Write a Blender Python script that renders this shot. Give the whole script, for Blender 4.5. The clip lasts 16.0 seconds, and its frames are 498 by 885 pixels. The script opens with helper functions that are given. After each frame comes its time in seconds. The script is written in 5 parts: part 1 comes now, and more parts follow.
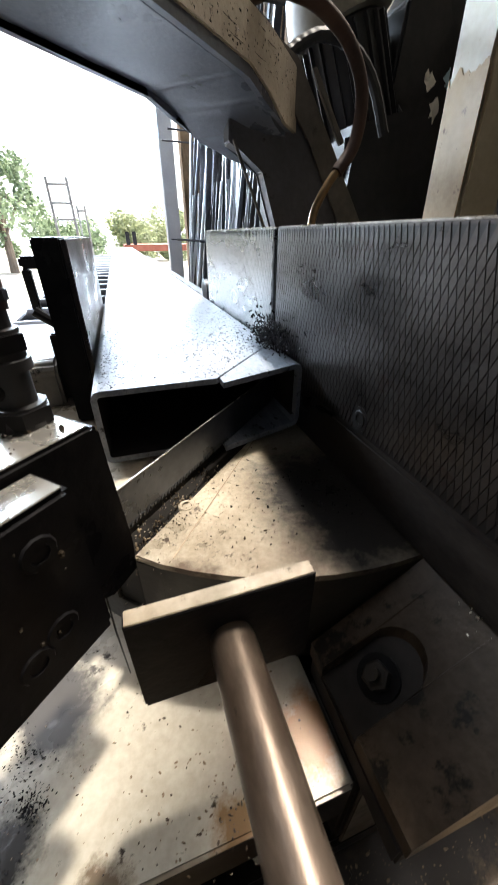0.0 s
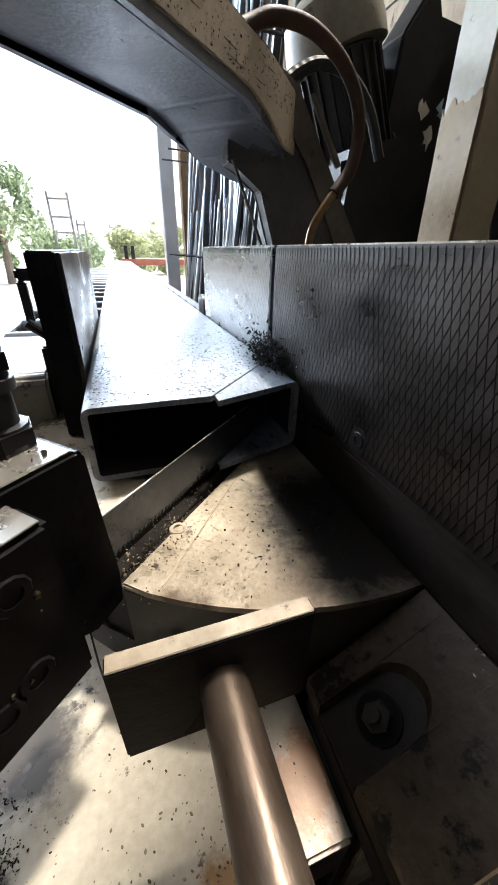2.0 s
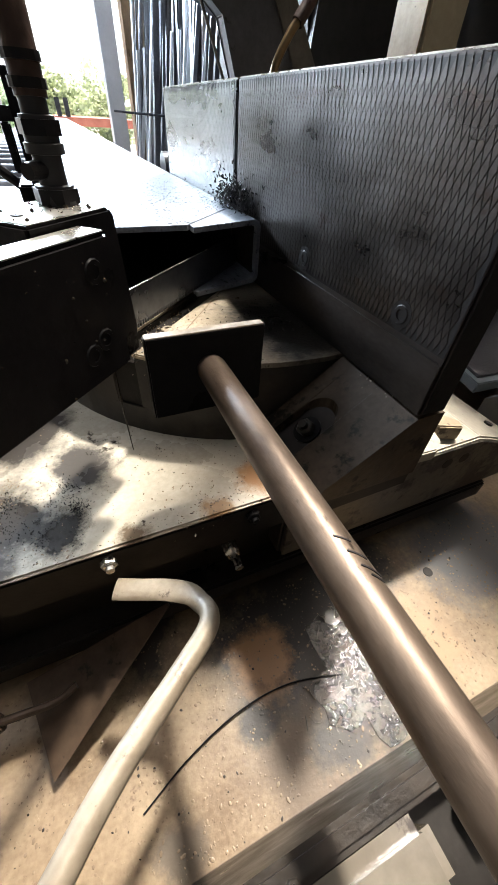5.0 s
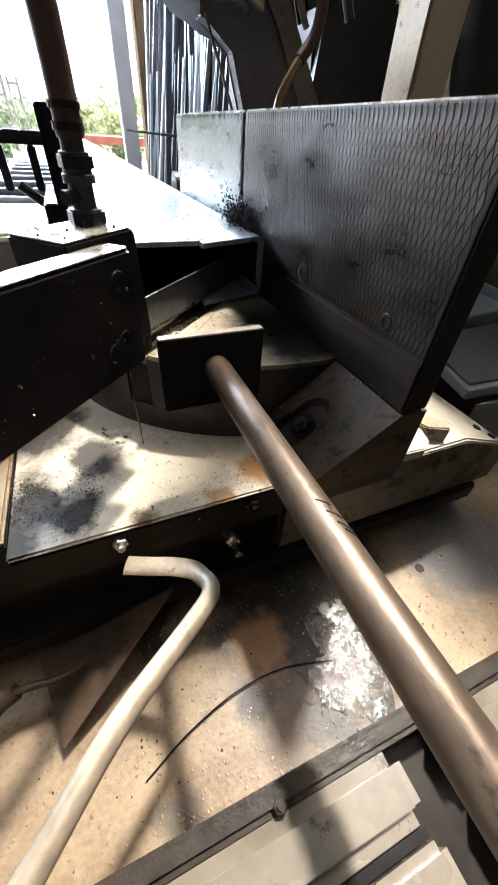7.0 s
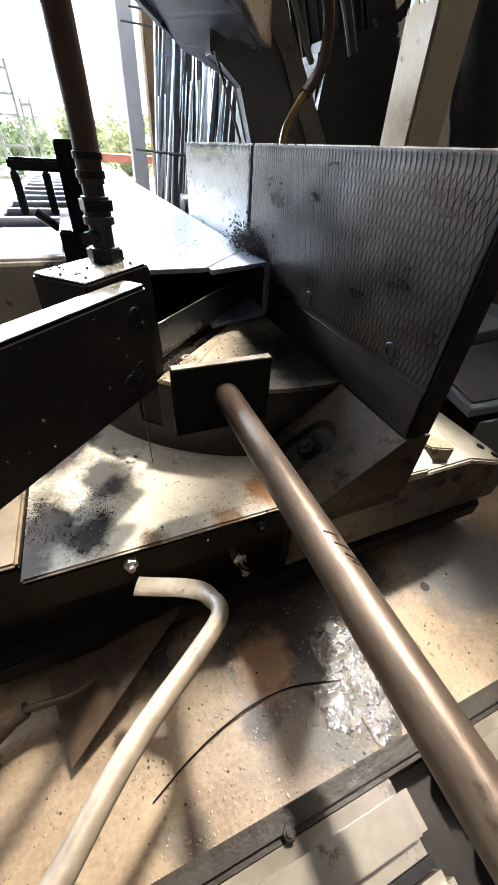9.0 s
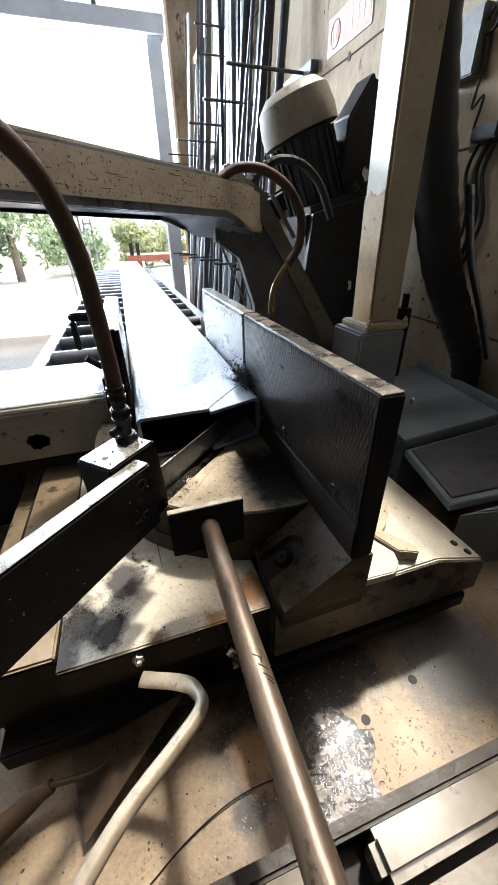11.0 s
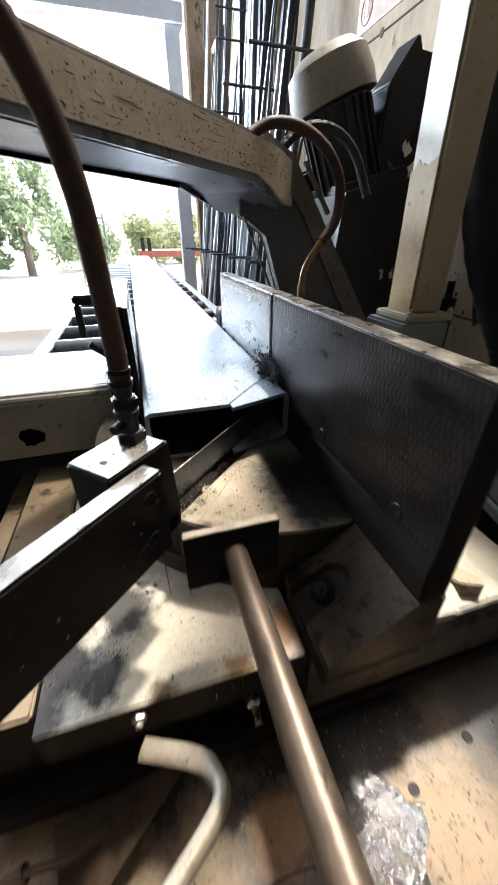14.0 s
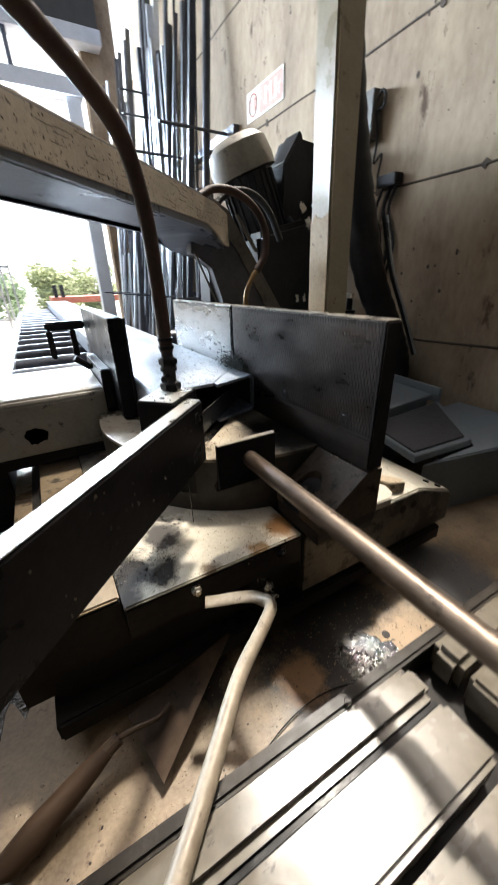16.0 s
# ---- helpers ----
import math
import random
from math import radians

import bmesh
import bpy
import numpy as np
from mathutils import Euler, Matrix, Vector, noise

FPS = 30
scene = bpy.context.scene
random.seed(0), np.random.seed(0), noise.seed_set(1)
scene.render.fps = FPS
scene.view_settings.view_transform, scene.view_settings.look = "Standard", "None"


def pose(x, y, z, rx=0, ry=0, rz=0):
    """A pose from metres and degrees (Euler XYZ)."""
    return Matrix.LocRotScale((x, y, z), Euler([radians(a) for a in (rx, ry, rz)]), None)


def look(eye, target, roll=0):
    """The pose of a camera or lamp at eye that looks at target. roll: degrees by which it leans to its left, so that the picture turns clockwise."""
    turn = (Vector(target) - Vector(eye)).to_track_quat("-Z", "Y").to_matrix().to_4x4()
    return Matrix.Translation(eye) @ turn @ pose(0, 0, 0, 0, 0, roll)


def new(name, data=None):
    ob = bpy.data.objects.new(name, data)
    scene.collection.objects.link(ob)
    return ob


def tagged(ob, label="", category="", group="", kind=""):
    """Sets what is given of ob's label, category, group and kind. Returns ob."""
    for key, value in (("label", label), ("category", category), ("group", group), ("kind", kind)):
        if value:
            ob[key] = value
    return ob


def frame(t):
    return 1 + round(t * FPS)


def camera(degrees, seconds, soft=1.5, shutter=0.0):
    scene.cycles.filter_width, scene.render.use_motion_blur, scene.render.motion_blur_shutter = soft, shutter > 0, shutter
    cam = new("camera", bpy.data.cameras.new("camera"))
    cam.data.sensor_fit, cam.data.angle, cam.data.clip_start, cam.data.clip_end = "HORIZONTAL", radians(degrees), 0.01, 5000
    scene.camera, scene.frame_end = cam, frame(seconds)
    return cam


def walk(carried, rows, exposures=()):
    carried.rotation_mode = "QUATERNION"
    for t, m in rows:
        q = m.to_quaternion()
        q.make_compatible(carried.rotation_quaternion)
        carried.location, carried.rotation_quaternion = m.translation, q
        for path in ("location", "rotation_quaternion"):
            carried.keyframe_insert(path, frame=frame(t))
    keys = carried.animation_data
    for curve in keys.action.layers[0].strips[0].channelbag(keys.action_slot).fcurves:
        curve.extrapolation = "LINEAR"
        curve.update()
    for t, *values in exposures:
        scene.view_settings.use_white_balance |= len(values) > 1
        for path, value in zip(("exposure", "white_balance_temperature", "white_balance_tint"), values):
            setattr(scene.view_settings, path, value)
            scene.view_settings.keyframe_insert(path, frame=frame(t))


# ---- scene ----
cam = camera(70.6, 16.0, shutter=0.5)
PATH = [
    (0, (-0.198, -0.018, 1.102), (0.337, 1.618, 0.084), -0.2),
    (0.5, (-0.195, -0.01, 1.12), (0.356, 1.647, 0.145), 2.3),
    (1, (-0.203, 0, 1.109), (0.335, 1.652, 0.118), 1.1),
    (1.5, (-0.202, -0.002, 1.101), (0.349, 1.657, 0.13), 1.2),
    (2, (-0.195, -0.005, 1.103), (0.383, 1.655, 0.148), 1.1),
    (2.5, (-0.196, -0.006, 1.093), (0.443, 1.609, 0.102), 0.2),
    (3, (-0.208, -0.013, 1.078), (0.458, 1.53, -0.006), 1.2),
    (3.5, (-0.22, -0.057, 1.06), (0.477, 1.382, -0.141), 3.1),
    (4, (-0.246, -0.125, 1.056), (0.444, 1.135, -0.335), 4.6),
    (4.5, (-0.261, -0.159, 1.065), (0.393, 1.161, -0.288), 4.4),
    (4.7, (-0.256, -0.161, 1.068), (0.392, 1.16, -0.287), 4),
    (6.8, (-0.267, -0.199, 1.076), (0.383, 1.145, -0.255), 4.5),
    (7, (-0.2689, -0.2012, 1.0818), (0.373, 1.1633, -0.2307), 4.2),
    (7.5, (-0.273, -0.198, 1.095), (0.358, 1.19, -0.199), 3.9),
    (8, (-0.273, -0.197, 1.096), (0.353, 1.192, -0.2), 4),
    (8.5, (-0.2746, -0.1947, 1.0952), (0.347, 1.206, -0.189), 3.9),
    (9, (-0.274, -0.1975, 1.1), (0.3623, 1.2084, -0.1736), 3.9),
    (9.5, (-0.266, -0.21, 1.128), (0.3134, 1.2667, -0.082), 2),
    (10, (-0.2684, -0.2519, 1.2499), (0.3159, 1.4058, 0.3055), -0.9),
    (10.2, (-0.239, -0.269, 1.2519), (0.328, 1.3841, 0.299), -1.3),
    (12.3, (-0.2212, -0.2091, 1.2489), (0.2385, 1.4227, 0.1767), 0.2),
    (12.5, (-0.2314, -0.1619, 1.2128), (0.248, 1.464, 0.148), 1.3),
    (13, (-0.237, -0.084, 1.1766), (0.234, 1.5178, 0.0696), 2.9),
    (13.5, (-0.1973, -0.0599, 1.1797), (0.257, 1.522, 0.0429), 1),
    (14, (-0.2323, -0.164, 1.2002), (0.2572, 1.4919, 0.1829), -0.2),
    (14.5, (-0.2703, -0.2548, 1.1961), (0.2985, 1.341, 0.143), 0.8),
    (15, (-0.3633, -0.3115, 1.2035), (0.373, 1.2839, 0.2228), 0.2),
    (15.5, (-0.3755, -0.3407, 1.2217), (0.388, 1.3034, 0.3737), -0.4),
    (16, (-0.4133, -0.3389, 1.1662), (0.47, 1.2423, 0.3268), -1.6),
]
walk(cam, [(t, look(eye, target, roll)) for t, eye, target, roll in PATH], [(0.0, 1.6), (1.5, 1.5), (3.0, 1.55), (4.0, 1.75), (6.5, 2.08), (9.2, 2.02), (10.0, 1.75), (12.5, 1.62), (16.0, 1.65)])

# ---- world, sun and daylight ----
world = bpy.data.worlds.new("sky")
scene.world = world
world.use_nodes = True
wn = world.node_tree.nodes
sky = wn.new("ShaderNodeTexSky")
sky.sky_type = "NISHITA"
sky.sun_disc = False
sky.dust_density = 6.0
SUN_WAY = Vector((0.32, 0.30, 1.0)).normalized()
sky.sun_elevation = math.asin(SUN_WAY.z)
sky.sun_rotation = math.atan2(SUN_WAY.x, SUN_WAY.y)
world.node_tree.links.new(sky.outputs["Color"], wn["Background"].inputs["Color"])
wn["Background"].inputs["Strength"].default_value = 0.15
sun = new("sun", bpy.data.lights.new("sun", "SUN"))
sun.data.energy, sun.data.angle, sun.data.color = 2.8, radians(3.5), (1.0, 0.94, 0.845)
sun.matrix_world = look(SUN_WAY * 8, (0, 0, 0))


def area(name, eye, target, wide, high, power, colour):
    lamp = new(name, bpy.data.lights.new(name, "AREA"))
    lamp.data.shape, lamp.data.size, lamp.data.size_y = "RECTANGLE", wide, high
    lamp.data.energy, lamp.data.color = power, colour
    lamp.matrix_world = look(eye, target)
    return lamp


# daylight standing in the upper part of the yard door
area("door_daylight", (-1.9, 5.62, 2.75), (-1.9, 0, 2.75), 4.6, 0.9, 400, (0.70, 0.84, 1.0))

# unseen rooflight over the hall, added as fill for the tray's left side
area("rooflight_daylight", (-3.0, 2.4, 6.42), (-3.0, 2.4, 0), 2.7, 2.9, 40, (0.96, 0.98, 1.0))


# ---- materials ----
def material(name, dark, light, rough=0.5, metal=0.0, grain=60.0, bump=0.15, blotch=6.0, stain=None, stain_at=0.6,
             stain_scale=9.0, rough_var=0.15, spec=0.5, stretch=(1, 1, 1), vary=0.0, stain_rough=None, spots=()):
    m = bpy.data.materials.new(name)
    m.use_nodes = True
    n, k = m.node_tree.nodes, m.node_tree.links
    b = n["Principled BSDF"]
    tc = n.new("ShaderNodeTexCoord")
    mp = n.new("ShaderNodeMapping")
    mp.inputs["Scale"].default_value = stretch
    k.new(tc.outputs["Object"], mp.inputs["Vector"])

    def nz(scale, detail=5.0, roughness=0.6):
        t = n.new("ShaderNodeTexNoise")
        t.inputs["Scale"].default_value, t.inputs["Detail"].default_value, t.inputs["Roughness"].default_value = scale, detail, roughness
        k.new(mp.outputs["Vector"], t.inputs["Vector"])
        return t.outputs["Fac"]

    def ramp(fac, a, c):
        r = n.new("ShaderNodeMapRange")
        r.inputs["From Min"].default_value, r.inputs["From Max"].default_value = a, c
        k.new(fac, r.inputs["Value"])
        return r.outputs["Result"]

    def mix(fac, a, c):
        x = n.new("ShaderNodeMix")
        x.data_type = "RGBA"
        for socket, value in ((x.inputs[0], fac), (x.inputs[6], a), (x.inputs[7], c)):
            if isinstance(value, tuple):
                socket.default_value = (*value, 1)
            else:
                k.new(value, socket)
        return x.outputs[2]

    fine, broad = nz(grain), nz(blotch)
    add = n.new("ShaderNodeMath")
    add.operation = "ADD"
    half = n.new("ShaderNodeMath")
    half.operation = "MULTIPLY"
    half.inputs[1].default_value = 0.45
    k.new(fine, half.inputs[0])
    k.new(half.outputs[0], add.inputs[0])
    k.new(broad, add.inputs[1])
    tone = ramp(add.outputs[0], 0.48, 0.98)
    colour = mix(tone, dark, light)
    roughness = None
    if stain:
        spot = ramp(nz(stain_scale, 8.0, 0.7), stain_at, stain_at + 0.06)
        colour = mix(spot, colour, stain)
    wetness = None
    for sx, sy, sr, tint in spots:
        far = n.new("ShaderNodeVectorMath")
        far.operation = "DISTANCE"
        flat = n.new("ShaderNodeVectorMath")
        flat.operation = "MULTIPLY"
        flat.inputs[1].default_value = (1, 1, 0)
        k.new(tc.outputs["Object"], flat.inputs[0])
        k.new(flat.outputs["Vector"], far.inputs[0])
        far.inputs[1].default_value = (sx, sy, 0)
        near = n.new("ShaderNodeMapRange")
        near.inputs["From Max"].default_value = sr
        near.inputs["To Min"].default_value, near.inputs["To Max"].default_value = 0.55, -0.25
        k.new(far.outputs["Value"], near.inputs["Value"])
        ragged = n.new("ShaderNodeMath")
        ragged.operation = "ADD"
        k.new(near.outputs["Result"], ragged.inputs[0])
        k.new(nz(1.6 / sr, 8.0, 0.72), ragged.inputs[1])
        mask = ramp(ragged.outputs[0], 0.52, 0.78)
        colour = mix(mask, colour, tint)
        if sum(tint) < 0.2:
            wetness = mask if wetness is None else wetness
    if vary:
        info = n.new("ShaderNodeObjectInfo")
        hsv = n.new("ShaderNodeHueSaturation")
        r = n.new("ShaderNodeMapRange")
        r.inputs["To Min"].default_value, r.inputs["To Max"].default_value = 1 - vary, 1 + vary
        k.new(info.outputs["Random"], r.inputs["Value"])
        k.new(r.outputs["Result"], hsv.inputs["Value"])
        k.new(colour, hsv.inputs["Color"])
        colour = hsv.outputs["Color"]
    k.new(colour, b.inputs["Base Color"])
    rr = n.new("ShaderNodeMapRange")
    rr.inputs["From Min"].default_value, rr.inputs["From Max"].default_value = 0.3, 0.75
    rr.inputs["To Min"].default_value, rr.inputs["To Max"].default_value = max(rough - rough_var, 0.03), min(rough + rough_var, 1)
    k.new(broad, rr.inputs["Value"])
    roughness = rr.outputs["Result"]
    if stain and stain_rough is not None:
        mf = n.new("ShaderNodeMix")
        k.new(spot, mf.inputs[0])
        k.new(roughness, mf.inputs[2])
        mf.inputs[3].default_value = stain_rough
        roughness = mf.outputs[0]
    k.new(roughness, b.inputs["Roughness"])
    b.inputs["Metallic"].default_value = metal
    b.inputs["Specular IOR Level"].default_value = spec
    if bump:
        bp = n.new("ShaderNodeBump")
        bp.inputs["Strength"].default_value, bp.inputs["Distance"].default_value = bump, 0.002
        k.new(add.outputs[0], bp.inputs["Height"])
        k.new(bp.outputs["Normal"], b.inputs["Normal"])
    return m


M = {}
# spots are oil and rust stains; (-0.31, 0.17) paints a soft shadow
M["plate"] = material("oily_grey_cast_plate", (0.36, 0.325, 0.26), (0.58, 0.54, 0.45), 0.30, 0.1, 160, 0.2, 7, (0.045, 0.037, 0.03), 0.615, 40, 0.14, stain_rough=0.14,
                     spots=((-0.375, 0.115, 0.085, (0.018, 0.015, 0.012)), (-0.335, 0.080, 0.05, (0.018, 0.015, 0.012)), (-0.385, 0.26, 0.13, (0.05, 0.045, 0.04)), (-0.31, 0.17, 0.07, (0.06, 0.055, 0.05)), (-0.40, 0.06, 0.06, (0.03, 0.025, 0.02)), (-0.27, 0.05, 0.03, (0.12, 0.09, 0.06)), (-0.116, 0.080, 0.06, (0.24, 0.115, 0.036)), (-0.18, 0.05, 0.035, (0.24, 0.15, 0.07))))
# large dark spot at (0, 0.21) paints the fence's shadow on the disc
M["disc"] = material("worn_turntable_steel_fence_shade", (0.22, 0.178, 0.122), (0.49, 0.425, 0.325), 0.36, 0.35, 190, 0.6, 16, (0.06, 0.042, 0.03), 0.60, 60, 0.14, spots=((0.0, 0.21, 0.20, (0.018, 0.015, 0.012)), (-0.14, 0.34, 0.08, (0.07, 0.05, 0.032)), (-0.19, 0.16, 0.05, (0.09, 0.06, 0.038))))
# greasy iron, darkened further to carry the shade of the disc's front
M["rim"] = material("brown_greasy_iron_with_shade", (0.010, 0.009, 0.0075), (0.048, 0.040, 0.032), 0.42, 0.0, 80, 0.4, 12, (0.18, 0.155, 0.128), 0.665, 34, spec=0.25)
M["rust"] = material("brown_black_oily_casting", (0.020, 0.0145, 0.010), (0.075, 0.054, 0.037), 0.45, 0.0, 140, 0.5, 12, (0.008, 0.0065, 0.005), 0.55, 30, spec=0.12)
M["oily"] = material("black_oily_steel", (0.004, 0.004, 0.0045), (0.014, 0.013, 0.0135), 0.36, 0.0, 90, 0.45, 11, (0.04, 0.032, 0.026), 0.69, 46, spec=0.08)
M["fence"] = material("dark_ground_steel_fence", (0.016, 0.0135, 0.0125), (0.052, 0.045, 0.042), 0.36, 0.72, 110, 0.2, 9, (0.028, 0.019, 0.016), 0.58, 12, 0.14, stretch=(1, 1, 2.5))
# lighter copy of the fence steel, with the door's reflection in its colour
M["fencepale"] = material("door_lit_ground_steel_fence", (0.11, 0.115, 0.12), (0.26, 0.265, 0.27), 0.30, 0.8, 60, 0.08, 5, (0.07, 0.065, 0.06), 0.62, 8, 0.1, stretch=(1, 1, 2.5))
M["bare"] = material("bright_bare_steel_edge", (0.42, 0.40, 0.36), (0.66, 0.63, 0.57), 0.30, 0.85, 120, 0.1, 12, (0.15, 0.12, 0.09), 0.66, 30)
M["rod"] = material("bronzed_round_steel_bar", (0.055, 0.038, 0.027), (0.165, 0.125, 0.093), 0.42, 0.6, 170, 0.3, 20, (0.035, 0.024, 0.016), 0.60, 60, 0.08, stretch=(1, 0.4, 1))
M["tube"] = material("blue_grey_mill_scale_tube", (0.07, 0.08, 0.10), (0.30, 0.325, 0.365), 0.46, 0.15, 260, 0.9, 18, (0.03, 0.03, 0.034), 0.575, 110, 0.16, spec=0.35, stretch=(1, 0.4, 1))
M["groove"] = material("black_knurl_groove", (0.008, 0.007, 0.007), (0.022, 0.020, 0.020), 0.5, 0.3, 120, 0.1, 9, spec=0.15)
M["housing"] = material("dark_grey_housing_paint", (0.03, 0.031, 0.036), (0.085, 0.086, 0.095), 0.45, 0.0, 110, 0.25, 8, (0.015, 0.014, 0.014), 0.60, 24, spec=0.3)
# near-black shade colour for tube insides; also holes, slot bottom and scratches
M["inside"] = material("dark_inside_shade_and_marks", (0.015, 0.014, 0.014), (0.05, 0.045, 0.042), 0.6, 0.3, 60, 0.2, 8, spec=0.1)
M["rail"] = material("tan_rusty_slide_rail", (0.15, 0.105, 0.062), (0.31, 0.235, 0.15), 0.34, 0.35, 110, 0.2, 7, (0.05, 0.036, 0.025), 0.58, 16, 0.12)
# stain spots, plus painted shade below the bed and sun at (0.06, -0.09)
M["tray"] = material("stained_cream_tray_shade_and_sun", (0.110, 0.074, 0.043), (0.285, 0.215, 0.138), 0.46, 0.0, 160, 0.35, 9, (0.12, 0.08, 0.05), 0.61, 28, 0.12, spec=0.3,
                    spots=((-0.10, 0.0, 0.22, (0.018, 0.015, 0.012)), (0.02, 0.02, 0.22, (0.018, 0.015, 0.012)), (-0.055, -0.105, 0.15, (0.016, 0.012, 0.009)), (-0.30, 0.06, 0.13, (0.018, 0.015, 0.012)), (0.26, -0.02, 0.22, (0.075, 0.075, 0.077)), (-0.185, -0.10, 0.045, (0.018, 0.015, 0.012)), (-0.15, -0.045, 0.08, (0.26, 0.145, 0.065)), (0.06, -0.09, 0.13, (0.235, 0.16, 0.09)), (-0.30, -0.165, 0.05, (0.09, 0.07, 0.05)), (-0.16, -0.165, 0.10, (0.10, 0.07, 0.045)), (-0.10, -0.155, 0.07, (0.018, 0.015, 0.012))))
M["cast"] = material("chipped_beige_machine_paint", (0.235, 0.215, 0.170), (0.40, 0.37, 0.305), 0.46, 0.0, 110, 0.25, 9, (0.06, 0.05, 0.04), 0.61, 60)
M["grimy"] = material("oil_blotched_beige_paint", (0.045, 0.039, 0.030), (0.13, 0.115, 0.09), 0.42, 0.0, 110, 0.3, 10, (0.012, 0.010, 0.008), 0.49, 15, spec=0.3)
M["tan"] = material("greasy_tan_machined_iron", (0.20, 0.155, 0.10), (0.36, 0.29, 0.20), 0.40, 0.15, 140, 0.25, 12, (0.08, 0.055, 0.035), 0.62, 40)
M["carriage"] = material("greasy_grey_beige_casting_paint", (0.17, 0.152, 0.122), (0.31, 0.283, 0.235), 0.42, 0.0, 120, 0.3, 7, (0.035, 0.03, 0.025), 0.60, 22)
M["paperblue"] = material("pale_blue_label_paper", (0.34, 0.44, 0.50), (0.46, 0.56, 0.62), 0.7, 0.0, 60, 0.05, 8)
# oily paint, darkened further so that shaded fronts read black
M["castdark"] = material("shade_black_oily_machine_paint", (0.007, 0.006, 0.0055), (0.026, 0.023, 0.020), 0.40, 0.0, 80, 0.25, 8, (0.13, 0.115, 0.095), 0.69, 16, spec=0.08)
M["panel"] = material("cream_enamel_guard_panel", (0.075, 0.062, 0.046), (0.15, 0.132, 0.102), 0.24, 0.0, 90, 0.12, 7, (0.028, 0.021, 0.016), 0.60, 34, spec=0.45)
M["beam"] = material("pitted_dusty_bow_paint", (0.28, 0.235, 0.175), (0.52, 0.455, 0.35), 0.6, 0.0, 170, 0.8, 9, (0.12, 0.095, 0.07), 0.585, 130, 0.1)
M["bow"] = material("dark_blue_grey_bow_paint", (0.075, 0.085, 0.108), (0.20, 0.22, 0.265), 0.36, 0.1, 150, 0.5, 7, (0.03, 0.03, 0.033), 0.62, 26)
M["hose"] = material("fuzzy_brown_rubber_hose", (0.020, 0.011, 0.008), (0.060, 0.033, 0.023), 0.62, 0.0, 160, 0.6, 14, (0.10, 0.075, 0.058), 0.66, 120, spec=0.25)
M["black"] = material("matt_black_rubber", (0.006, 0.006, 0.007), (0.022, 0.021, 0.021), 0.5, 0.0, 60, 0.3, 8, spec=0.25)
M["brass"] = material("dull_brown_brass_pipe", (0.12, 0.075, 0.034), (0.27, 0.185, 0.095), 0.36, 0.8, 60, 0.1, 8)
M["post"] = material("ivory_painted_post", (0.22, 0.18, 0.115), (0.34, 0.295, 0.205), 0.40, 0.0, 90, 0.12, 6, (0.12, 0.065, 0.028), 0.645, 38)
M["wall"] = material("stained_bare_concrete_wall", (0.145, 0.096, 0.056), (0.39, 0.305, 0.212), 0.85, 0.0, 34, 0.7, 3.4, (0.085, 0.050, 0.028), 0.60, 6, 0.05, stretch=(1, 1, 0.45))
M["joint"] = material("dark_concrete_joint", (0.035, 0.025, 0.018), (0.10, 0.075, 0.055), 0.9, 0, 40, 0.4, 6)
# floor colour lowered to keep bounce off the machine's front faces
M["floor"] = material("dirty_low_bounce_floor", (0.05, 0.045, 0.04), (0.12, 0.11, 0.10), 0.7, 0.0, 20, 0.3, 1.5, (0.05, 0.045, 0.04), 0.6, 4)
M["yard"] = material("pale_yard_concrete", (0.50, 0.48, 0.44), (0.66, 0.64, 0.60), 0.9, 0.0, 12, 0.3, 0.5)
M["roof"] = material("grey_roof_sheet", (0.16, 0.16, 0.16), (0.26, 0.26, 0.25), 0.7, 0.0, 10, 0.1, 1)
M["bar"] = material("dark_mill_steel_bars", (0.03, 0.032, 0.04), (0.11, 0.115, 0.13), 0.45, 0.6, 50, 0.1, 5, (0.16, 0.08, 0.04), 0.68, 12, vary=0.5)
M["barlight"] = material("pale_galvanised_bars", (0.42, 0.44, 0.47), (0.62, 0.64, 0.66), 0.38, 0.6, 50, 0.1, 5, vary=0.2)
M["motor"] = material("grimy_black_motor_paint", (0.006, 0.006, 0.007), (0.022, 0.021, 0.021), 0.5, 0.0, 60, 0.2, 8, spec=0.2)
# ivory lowered by half: the cowl's shaded near side is in the colour
M["cap"] = material("dusty_ivory_cowl_in_shade", (0.065, 0.054, 0.040), (0.155, 0.135, 0.10), 0.55, 0.0, 80, 0.15, 9, (0.04, 0.032, 0.025), 0.60, 16)
M["sheet"] = material("blue_grey_sheet_cover", (0.13, 0.15, 0.165), (0.21, 0.235, 0.25), 0.42, 0.2, 60, 0.1, 4, (0.05, 0.05, 0.05), 0.66, 16)
M["chips"] = material("dark_chip_mesh", (0.02, 0.02, 0.024), (0.10, 0.10, 0.11), 0.5, 0.5, 240, 0.9, 30)
M["wood"] = material("dark_worn_wooden_handle", (0.018, 0.011, 0.007), (0.062, 0.038, 0.023), 0.55, 0.0, 60, 0.4, 14, (0.10, 0.062, 0.038), 0.66, 26, stretch=(0.3, 1, 1), spec=0.12)
M["trowel"] = material("brown_stained_trowel_steel", (0.020, 0.0135, 0.009), (0.075, 0.050, 0.033), 0.50, 0.0, 80, 0.3, 14, (0.012, 0.009, 0.007), 0.60, 30, spec=0.15)
